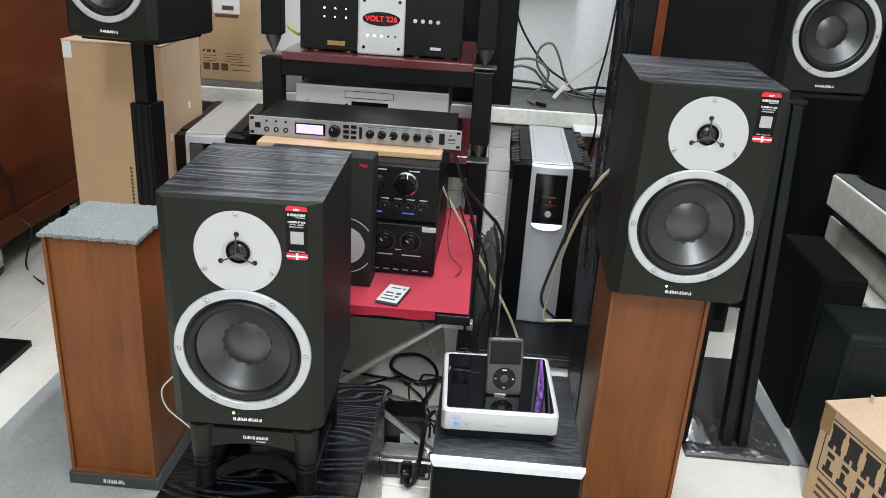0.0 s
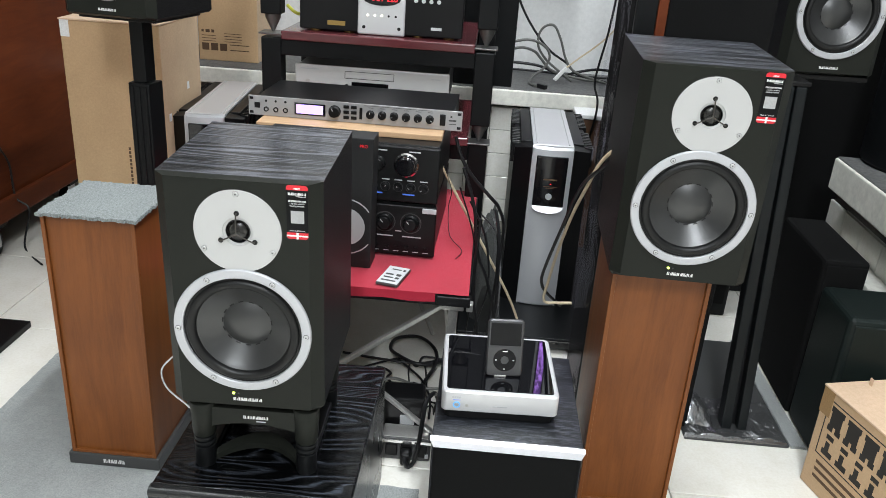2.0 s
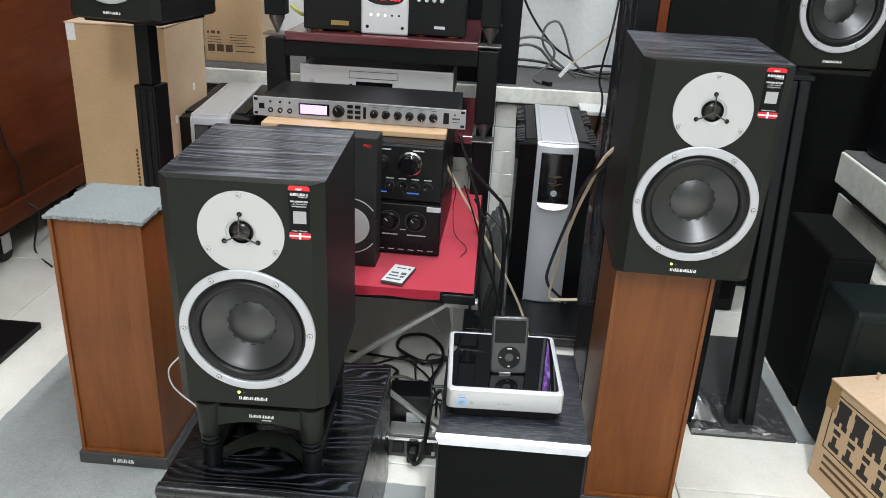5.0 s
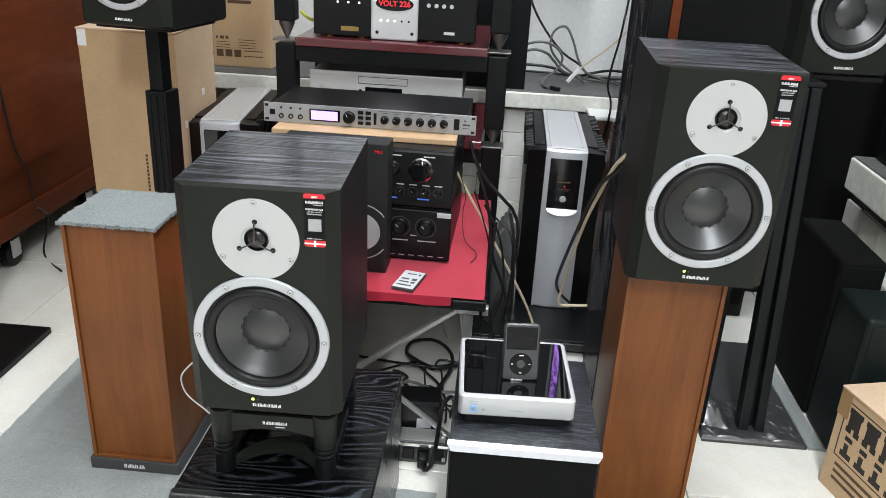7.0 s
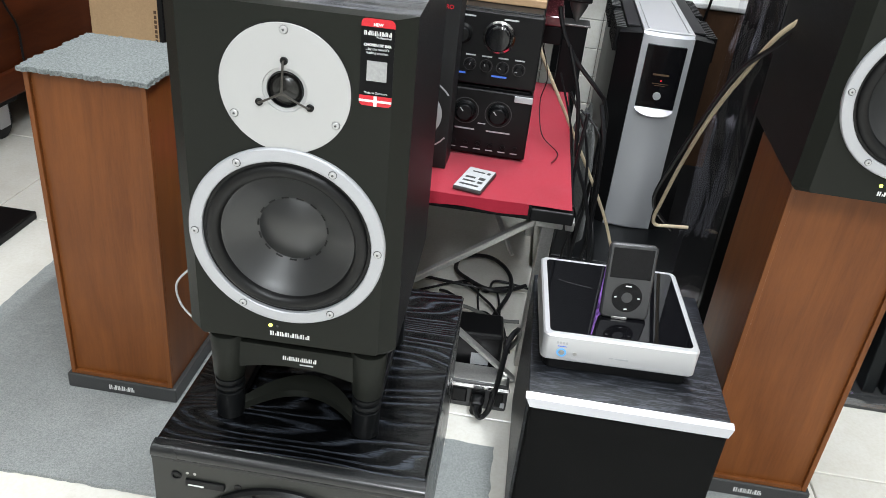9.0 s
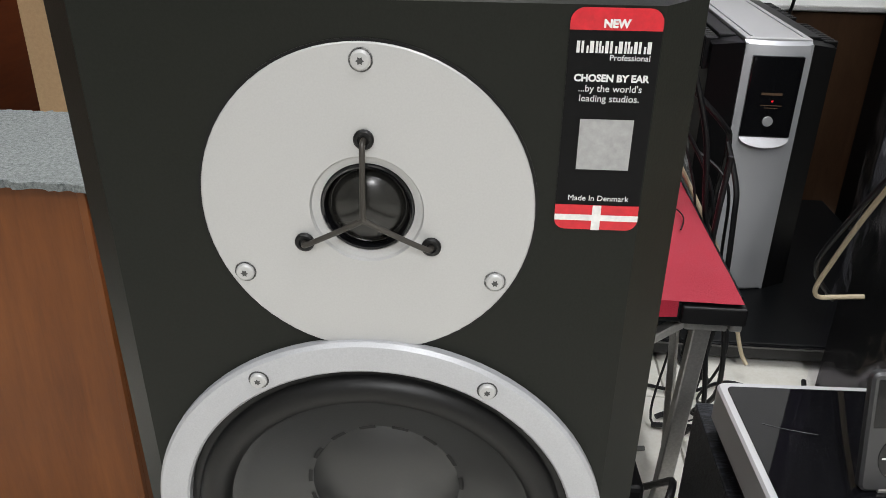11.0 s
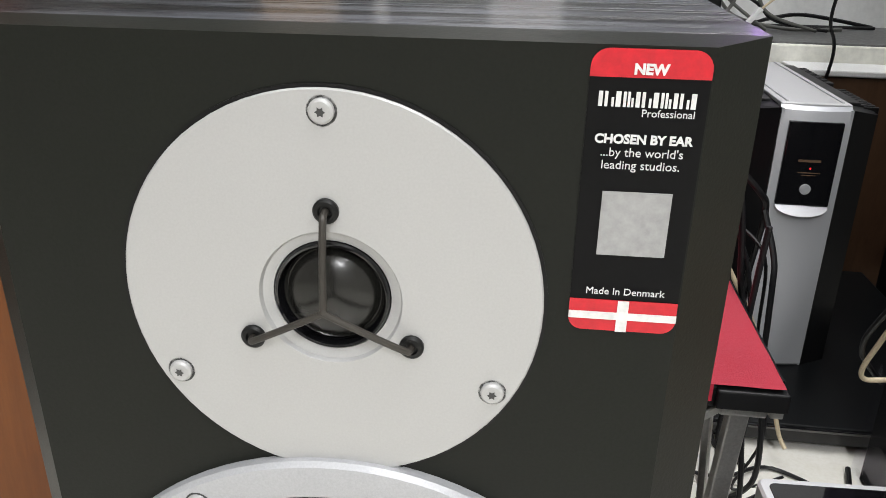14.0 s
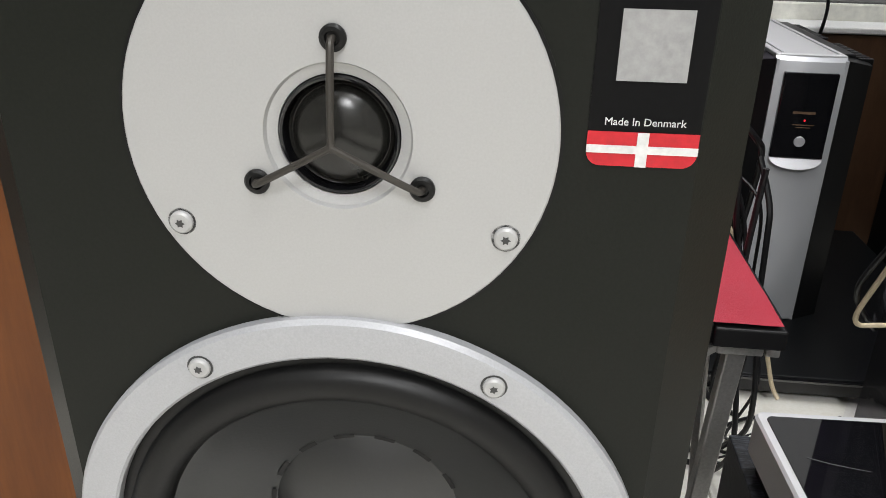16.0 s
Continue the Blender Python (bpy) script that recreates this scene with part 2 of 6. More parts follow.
M_TILE = tiled("cream_floor_tile", (0.82, 0.80, 0.74), 0.22)
M_WTILE = tiled("white_wall_tile", (0.82, 0.81, 0.76), 0.2)
M_GROUT = plain("grout", (0.33, 0.31, 0.27), 0.9, 0, 300, 0.2, 0.1)
M_STONE = plain("grey_stone", (0.12, 0.12, 0.117), 0.6, 0, 90, 0.4, 0.2)
M_WALL = plain("white_wall_paint", (0.72, 0.72, 0.71), 0.7, 0, 60, 0.06, 0.1, 0, 2.5)
M_FARWALL = plain("fill_cutting_wall_grey", (0.42, 0.41, 0.39), 0.7, 0, 60, 0.06, 0.1, 0, 2.5)
M_LEDGE = plain("cream_ledge_edge", (0.80, 0.79, 0.72), 0.4, 0, 60, 0.1, 0.1)
M_WHITE = plain("white_label", (0.80, 0.80, 0.79), 0.5)
M_PALE = plain("pale_label", (0.55, 0.56, 0.57), 0.5)
M_REDLABEL = plain("red_label", (0.62, 0.012, 0.025), 0.35)
M_BLACKLABEL = plain("black_label", (0.005, 0.005, 0.0055), 0.42, spec=0.12)
M_MIDGREY = plain("grey_label", (0.36, 0.36, 0.36), 0.5)
M_EQFACE = plain("grey_anodised", (0.36, 0.36, 0.365), 0.38, 0.45, 1200, 0.05, 0.04)
M_CREAM_CABLE = plain("cream_cable", (0.60, 0.50, 0.34), 0.5)
M_CABLE = plain("black_cable", (0.007, 0.007, 0.008), 0.42, spec=0.4)
M_GREY_CABLE = plain("grey_cable", (0.12, 0.12, 0.11), 0.5)
M_YELLOW = plain("yellow_cable", (0.6, 0.62, 0.06), 0.5)
M_IPOD = plain("graphite_aluminium", (0.085, 0.085, 0.088), 0.36, 0.6, 1200, 0.05, 0.03)
M_GOLD = plain("brass_badge", (0.45, 0.30, 0.10), 0.3, 0.8)
M_GREENBLACK = plain("dark_green_black_vinyl", (0.0085, 0.0135, 0.0125), 0.5, 0, 350, 0.2, 0.12, spec=0.2)
# Clear film; a violet reflection is put into its gloss colour.
M_FILM = film_mat("clear_film_violet_sheen", (0.94, 0.94, 0.96), 0.11, (0.93, 0.90, 1.0), 0.10)
M_BAG = film_mat("clear_bag_film", (0.94, 0.94, 0.94), 0.24, (0.95, 0.97, 1.0), 0.26)
G_GREEN = glow("green_led", (0.75, 1.0, 0.12), 5.0)
G_RED = glow("red_led", (1.0, 0.015, 0.03), 1.6)
G_BLUE = glow("blue_led", (0.20, 0.55, 1.0), 0.85)
G_LCD = glow("lcd_backlight", (0.50, 0.36, 1.0), 2.4)
G_WHITE = glow("white_led", (1.0, 0.95, 0.8), 3.0)
G_STRIP = glow("blue_legend", (0.1, 0.25, 1.0), 0.5)
G_PURPLE = mottled_glow("violet_reflection_glow", (0.55, 0.25, 0.98), (0.05, 0.015, 0.12), 8.0)
G_TUBE = glow("fluorescent_tube", (1.0, 0.97, 0.92), 4.0)


# ---- building helpers ----
def thing(name, m, label, category, group="", kind=""):
    ob = new(name)
    ob.empty_display_size = 0.05
    ob.matrix_world = m
    return tagged(ob, label, category, group, kind)


def part(name, bm, mats, parent, label="", smooth=False):
    me = bpy.data.meshes.new(name)
    bm.to_mesh(me)
    bm.free()
    for mt in mats if isinstance(mats, (list, tuple)) else [mats]:
        me.materials.append(mt)
    if smooth:
        me.polygons.foreach_set("use_smooth", [True] * len(me.polygons))
        me.set_sharp_from_angle(angle=radians(35))
    ob = new(name, me)
    if parent:
        ob.parent = parent
    return tagged(ob, label)


def solo(name, bm, mats, m, label, category, group="", kind="", smooth=False):
    ob = part(name, bm, mats, None, "", smooth)
    ob.matrix_world = m
    return tagged(ob, label, category, group, kind)


def box(bm, x0, x1, y0, y1, z0, z1, bev=0.0, seg=2, mat=0):
    vs = [bm.verts.new((x, y, z)) for z in (z0, z1) for y in (y0, y1) for x in (x0, x1)]
    fs = [bm.faces.new([vs[i] for i in q]) for q in ((0, 2, 3, 1), (4, 5, 7, 6), (0, 1, 5, 4), (2, 6, 7, 3), (0, 4, 6, 2), (1, 3, 7, 5))]
    for f in fs:
        f.material_index = mat
    if bev:
        es = list({e for f in fs for e in f.edges})
        bmesh.ops.bevel(bm, geom=es, offset=bev, segments=seg, affect="EDGES", profile=0.5, material=mat)
    return bm


def boxm(*a, **k):
    return box(bmesh.new(), *a, **k)


def lathe(bm, prof, seg=48, m=None, mat=0, close=False):
    """Turns (radius, height) pairs round z, then moves by m."""
    m = m or Matrix()
    rings = []
    for r, h in prof:
        if r < 1e-6:
            rings.append([bm.verts.new(m @ Vector((0, 0, h)))])
        else:
            rings.append([bm.verts.new(m @ Vector((r * math.cos(2 * math.pi * i / seg), r * math.sin(2 * math.pi * i / seg), h))) for i in range(seg)])
    pairs = list(zip(rings, rings[1:])) + ([(rings[-1], rings[0])] if close else [])
    for a, b in pairs:
        for i in range(seg):
            j = (i + 1) % seg
            q = [a[i % len(a)], a[j % len(a)], b[j % len(b)], b[i % len(b)]]
            q = list(dict.fromkeys(q))
            if len(q) > 2:
                f = bm.faces.new(q)
                f.material_index = mat
    return bm


FRONT = pose(0, 0, 0, 90)  # z of a lathe turned to face -y


def at_front(x, y, z):
    return pose(x, y, z) @ FRONT


def disc(x, y, z, r, d, seg=24, bev=0.0, m=None):
    """A round knob or plug that stands d proud of the plane y, towards -y."""
    b = bev or min(r, d) * 0.2
    return lathe(bmesh.new(), [(r, 0), (r, d - b), (r - b, d), (0, d)], seg, (m or at_front)(x, y, z) if m is None else m @ pose(x, y, z) @ FRONT)


def smooth_path(pts, n=8):
    pts = [Vector(p) for p in pts]
    out = []
    for i in range(len(pts) - 1):
        p0, p1, p2, p3 = pts[max(i - 1, 0)], pts[i], pts[i + 1], pts[min(i + 2, len(pts) - 1)]
        for k in range(n):
            t = k / n
            out.append(0.5 * ((2 * p1) + (p2 - p0) * t + (2 * p0 - 5 * p1 + 4 * p2 - p3) * t * t + (3 * p1 - p0 - 3 * p2 + p3) * t ** 3))
    return out + [pts[-1]]


def tube(bm, pts, r, seg=8, n=8, mat=0, smooth=True):
    path = smooth_path(pts, n) if smooth else [Vector(p) for p in pts]
    up = Vector((0.13, 0.21, 0.97))
    rings = []
    for i, p in enumerate(path):
        d = (path[min(i + 1, len(path) - 1)] - path[max(i - 1, 0)]).normalized()
        s = d.cross(up)
        if s.length < 1e-3:
            s = d.orthogonal()
        s.normalize()
        up = s.cross(d).normalized()
        rings.append([bm.verts.new(p + r * (math.cos(2 * math.pi * k / seg) * s + math.sin(2 * math.pi * k / seg) * up)) for k in range(seg)])
    for a, b in zip(rings, rings[1:]):
        for k in range(seg):
            f = bm.faces.new([a[k], a[(k + 1) % seg], b[(k + 1) % seg], b[k]])
            f.material_index = mat
    for rg in (rings[0], rings[-1]):
        bm.faces.new(rg).material_index = mat
    return bm


def cable(pts, r, mat, label):
    pts = [(x, y, z if z > 0.3 else F + z * (1 - F / 0.3)) for x, y, z in pts]
    ob = solo("cable", tube(bmesh.new(), pts, r), mat, Matrix(), label, "cable", "loose cables", smooth=True)
    return ob


def writing(string, size, mat, parent, m, align="CENTER", name="lettering", label="", bold=0.0):
    cu = bpy.data.curves.new("text", "FONT")
    cu.body, cu.size, cu.align_x, cu.align_y, cu.extrude, cu.offset = string, size, align, "CENTER", 0.00008, bold
    cu.resolution_u = 3
    tmp = new("text", cu)
    me = bpy.data.meshes.new_from_object(tmp.evaluated_get(bpy.context.evaluated_depsgraph_get()))
    bpy.data.objects.remove(tmp)
    me.name = name
    me.materials.clear()
    me.materials.append(mat)
    ob = new(name, me)
    ob.parent = parent
    ob.matrix_local = m @ FRONT
    return tagged(ob, label)


def flat(x0, x1, z0, z1, y, d=0.0002):
    """A thin printed bar on a front plane."""
    return boxm(x0, x1, y - d, y, z0, z1)


def bars(name, rects, y, mat, parent, label=""):
    bm = bmesh.new()
    for x0, x1, z0, z1 in rects:
        box(bm, x0, x1, y - 0.0003, y, z0, z1)
    ob = part(name, bm, mat, parent, label)
    return tagged(ob, kind="stuff") if len(rects) > 1 else ob


def logo(name, x, z, w, h, y, mat, parent, k=8):
    """A wordmark as a row of plain upright strokes and dots of uneven width."""
    bm = bmesh.new()
    cw, y0 = w / k, y - 0.0003
    for i in range(k):
        a, lo, hi = x - w / 2 + cw * i, z - h / 2, z + h / 2
        for u, v, p, q in (((0.05, 0.38, 0.0, 1.0), (0.55, 0.80, 0.0, 1.0)), ((0.10, 0.30, 0.0, 0.6), (0.45, 0.85, 0.0, 1.0)), ((0.05, 0.28, 0.0, 1.0), (0.40, 0.60, 0.0, 1.0), (0.70, 0.88, 0.0, 0.6)))[i % 3]:
            box(bm, a + cw * u, a + cw * v, y0, y, lo + h * p, lo + h * q)
    return tagged(part(name, bm, mat, parent, "wordmark of small plain strokes"), kind="stuff")


# ---- room ----
def quad_slab(name, x0, x1, y0, y1, z0, z1, mat, label, cat, bev=0.0):
    return solo(name, boxm(x0, x1, y0, y1, z0, z1, bev), mat, Matrix(), label, cat, kind="structure")


floor = quad_slab("floor", -3.0, 2.4, -2.6, 3.3, -0.12, F - 0.004, M_GROUT, "cream tiled shop floor with grey grout joints", "floor")
quad_slab("wall_north", -3.0, 2.4, 3.0, 3.2, 0, CEIL, M_WALL, "white painted wall behind the ledge", "wall")
# Added closing walls, coloured grey to lower the light they bounce back.
quad_slab("wall_south", -3.0, 2.4, -2.7, -2.6, 0, CEIL, M_FARWALL, "plain closing wall, greyed to cut the fill light", "wall")
quad_slab("wall_west", -3.1, -3.0, -2.6, 3.2, 0, CEIL, M_FARWALL, "plain closing wall, greyed to cut the fill light", "wall")
quad_slab("wall_east", 1.75, 1.9, -2.6, 3.0, 0, CEIL, M_FARWALL, "plain closing wall, greyed to cut the fill light", "wall")
quad_slab("ceiling", -3.1, 2.4, -2.7, 3.2, CEIL, CEIL + 0.1, M_WALL, "plain white ceiling", "ceiling")
LEDGE_Z = 0.546
back_ledge = thing("ledge_north", pose(0, 0, 0), "grey stone ledge with a cream edge along the wall", "ledge", kind="structure")
part("stone_top", boxm(-1.9, 1.75, 2.60, 3.0, LEDGE_Z - 0.02, LEDGE_Z, 0.003), M_STONE, back_ledge, "dusty grey stone top")
part("edge_band", boxm(-1.9, 0.90, 2.592, 2.615, LEDGE_Z - 0.056, LEDGE_Z - 0.004, 0.004), M_LEDGE, back_ledge, "cream painted edge")
part("base", boxm(-1.9, 1.75, 2.636, 2.98, 0, LEDGE_Z - 0.02), M_GROUT, back_ledge)
side_ledge = thing("ledge_east", pose(0.902, 1.5, 0, 0, 0, -2.1), "grey stone ledge with a cream edge beside the speakers", "ledge", kind="structure")
part("stone_top", boxm(0.0, 0.80, -0.6, 0.53, LEDGE_Z - 0.02, LEDGE_Z, 0.003), M_STONE, side_ledge, "dusty grey stone top")
part("edge_band", boxm(-0.006, 0.03, -0.6, 0.53, LEDGE_Z - 0.085, LEDGE_Z - 0.004, 0.004), M_LEDGE, side_ledge, "cream painted edge")
part("stone_lip", boxm(0.02, 0.2, -0.6, 0.53, LEDGE_Z - 0.115, LEDGE_Z - 0.087, 0.003), M_STONE, side_ledge, "grey stone lip")
part("base", boxm(0.06, 0.79, -0.6, 0.53, 0, LEDGE_Z - 0.115), M_WALL, side_ledge)
part("lower_step", boxm(0.0, 0.056, -0.6, 0.53, F, 0.33, 0.004), M_LEDGE, side_ledge, "cream tiled lower step")
# Cabinet added out of view to shade the upper wall and darken reflections.
wc = thing("unseen_shade_cabinet", pose(0.11, 2.87, 0.98), "unseen black cabinet added to shade the wall above the ledge", "cabinet")
part("body", boxm(-0.17, 0.19, 0.012, 0.13, 0.0, 0.95, 0.004), M_SATIN, wc, "black cabinet body")
for sx in (-0.168, 0.011):
    part("door", boxm(sx, sx + 0.177, 0.0, 0.0115, 0.003, 0.947, 0.003), M_SATIN, wc, "plain black door")


def ceiling_fixture(x, y):
    f = thing("ceiling_light", pose(x, y, CEIL), "white fluorescent batten on the ceiling", "ceiling light", "ceiling battens")
    part("housing", boxm(-0.07, 0.07, -0.63, 0.63, -0.045, 0, 0.006), M_WHITE, f)
    part("tube", lathe(bmesh.new(), [(0, -0.6), (0.013, -0.6), (0.013, 0.6), (0, 0.6)], 16, pose(0, 0, -0.06, 90)), G_TUBE, f, "glowing tube")


for lx, ly in LAMPS:
    ceiling_fixture(lx, ly)

# carpets
rng = random.Random(3)


def carpet(x0, x1, y0, y1, z, label, fray=0.002, mat=M_CARPET, step=0.012, thick=0.006):
    """A cut piece of carpet with a slightly frayed outline and uneven pile."""
    bm = bmesh.new()
    nx, ny = max(3, int((x1 - x0) / step)), max(3, int((y1 - y0) / step))
    grid = []
    for j in range(ny + 1):
        row = []
        for i in range(nx + 1):
            x, y = x0 + (x1 - x0) * i / nx, y0 + (y1 - y0) * j / ny
            if i in (0, nx):
                x += rng.uniform(-fray, fray)
            if j in (0, ny):
                y += rng.uniform(-fray, fray)
            row.append(bm.verts.new((x, y, z + thick + 0.0012 * noise.noise(Vector((x * 60, y * 60, 1.7))))))
        grid.append(row)
    for j in range(ny):
        for i in range(nx):
            bm.faces.new((grid[j][i], grid[j][i + 1], grid[j + 1][i + 1], grid[j + 1][i]))
    ret = bmesh.ops.extrude_edge_only(bm, edges=[e for e in bm.edges if e.is_boundary])
    for v in ret["geom"]:
        if isinstance(v, bmesh.types.BMVert):
            v.co.z = z
    return solo("carpet_piece", bm, mat, Matrix(), label, "carpet", smooth=False)


carpet(-0.963, -0.43, 1.022, 1.74, F, "grey loop carpet piece lying on the tiles", 0.0015, step=0.01)
carpet(-0.137, -0.060, 0.55, 1.222, F, "narrow grey carpet strip on the tiles", 0.002)
carpet(0.215, 0.425, 0.7, 1.21, F, "grey carpet piece under the wooden speaker", 0.002, step=0.016)

# ---- studio monitor ----
RT, RR, RW, DW = 0.0508, 0.0252, 0.0859, 0.1446
MW, MTOP, MBOT, MDEEP = 0.1062, 0.0690, -0.272, 0.245


def star(bm, m, r, mat, k=6):
    vs = [bm.verts.new(m @ Vector(((r if i % 2 else r * 0.6) * math.cos(math.pi * i / k), (r if i % 2 else r * 0.6) * math.sin(math.pi * i / k), 0))) for i in range(2 * k)]
    bm.faces.new(vs).material_index = mat


def screw(x, z, y, r, parent, turn):
    bm = lathe(bmesh.new(), [(r * 1.18, 0), (r * 1.18, 0.0002), (r * 0.99, 0.0002)], 20, at_front(x, y, z), 1)
    lathe(bm, [(r * 0.99, 0.0002), (r * 0.96, 0.0012), (r * 0.78, 0.0017), (0, 0.0018)], 20, at_front(x, y, z))
    star(bm, at_front(x, y - 0.00195, z) @ pose(0, 0, 0, 0, 0, turn), r * 0.42, 1)
    part("screw", bm, [M_PLATE, M_DARKGREY], parent, "torx screw", True)


def monitor_body(hw, top, bot, deep):
    """Front with wide side chamfers, a shallow top chamfer and clipped lower corners."""
    bm = bmesh.new()

    def ring(y, w, t, b, cut):
        return [bm.verts.new((x, y, z)) for x, z in ((-w, t), (w, t), (w, b + cut), (w - cut, b), (-w + cut, b), (-w, b + cut))]
    f = ring(0.0, hw - 0.0158, top - 0.0006, bot + 0.006, 0.003)
    s = ring(0.016, hw, top, bot, 0.006)
    k = ring(deep, hw, top, bot, 0.006)
    for a, b, first in ((f, s, True), (s, k, False)):
        for i in range(6):
            j = (i + 1) % 6
            q = bm.faces.new((a[j], a[i], b[i], b[j]))
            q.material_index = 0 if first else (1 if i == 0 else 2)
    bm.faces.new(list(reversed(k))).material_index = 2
    bmesh.ops.recalc_face_normals(bm, faces=bm.faces)
    return bm


def baffle_face(hw, top, bot):
    """The front plane with the two driver openings cut through it."""
    bm = bmesh.new()
    w, t, b, c = hw - 0.0158, top - 0.0006, bot + 0.006, 0.003
    loops = [[(-w, t), (w, t), (w, b + c), (w - c, b), (-w + c, b), (-w, b + c)]]
    for r, oz in ((0.0535, 0.0), (0.082, -DW)):
        loops.append([(r * math.cos(2 * math.pi * k / 48), oz + r * math.sin(2 * math.pi * k / 48)) for k in range(48)])
    for lp in loops:
        vs = [bm.verts.new((x, 0, z)) for x, z in lp]
        for k in range(len(vs)):
            bm.edges.new((vs[k - 1], vs[k]))
    bmesh.ops.triangle_fill(bm, use_beauty=True, edges=bm.edges[:], normal=(0, -1, 0))
    return bm


def sticker(parent, top_text=True):
    s = part("sticker", rounded_card(0.0627, 0.0899, -0.0043, 0.0677, 0.0042, 0.0003), M_BLACKLABEL, parent, "black and red promotional sticker")
    cx = 0.0763
    y = -0.00035
    part("red_band", rounded_card(0.0627, 0.0899, 0.0612, 0.0677, 0.0042, 0.0002, y, (False, False, True, True)), M_REDLABEL, s, "red band")
    part("red_band", rounded_card(0.0627, 0.0899, -0.0043, 0.0045, 0.0036, 0.0002, y, (True, True, False, False)), M_REDLABEL, s, "red flag band")
    bars("white_cross", [(0.0627, cx - 0.0014, -0.0009, 0.0011), (cx + 0.0014, 0.0899, -0.0009, 0.0011), (cx - 0.0014, cx + 0.0014, -0.0043, 0.0045)], y - 0.0003, M_WHITE, s, "white cross stripes")
    bars("blank_square", [(0.0682, 0.0848, 0.0171, 0.0338)], y, M_MIDGREY, s, "blank grey square")
    yy = y - 0.0005
    writing("NEW", 0.0033, M_WHITE, s, pose(cx, yy, 0.0631), bold=0.00016)
    logo("wordmark", cx, 0.0562, 0.0226, 0.0035, y, M_WHITE, s)
    writing("Professional", 0.0025, M_WHITE, s, pose(cx + 0.0110, yy, 0.0531), "RIGHT")
    writing("CHOSEN BY EAR", 0.0030, M_WHITE, s, pose(cx, yy, 0.0468), bold=0.00012)
    writing("...by the world's", 0.0030, M_WHITE, s, pose(cx, yy, 0.0436))
    writing("leading studios.", 0.0030, M_WHITE, s, pose(cx, yy, 0.0405))
    writing("Made In Denmark", 0.0027, M_WHITE, s, pose(cx, yy, 0.0071))
    return s


def rounded_card(x0, x1, z0, z1, r, d, y=0.0, corners=(True, True, True, True)):
    """A thin card on the plane y with chosen round corners (bl, br, tr, tl)."""
    bm = bmesh.new()
    pts = []
    for (cx, cz, a0), on in zip(((x0, z0, 180), (x1, z0, 270), (x1, z1, 0), (x0, z1, 90)), corners):
        if not on:
            pts.append((cx, cz))
            continue
        ox, oz = cx + (r if cx == x0 else -r), cz + (r if cz == z0 else -r)
        pts += [(ox + r * math.cos(radians(a0 + 15 * k)), oz + r * math.sin(radians(a0 + 15 * k))) for k in range(7)]
    a = [bm.verts.new((px, y - d, pz)) for px, pz in pts]
    b = [bm.verts.new((px, y, pz)) for px, pz in pts]
    bm.faces.new(a)
    for i in range(len(a)):
        bm.faces.new((a[i], a[i - 1], b[i - 1], b[i]))
    bmesh.ops.recalc_face_normals(bm, faces=bm.faces)
    return bm


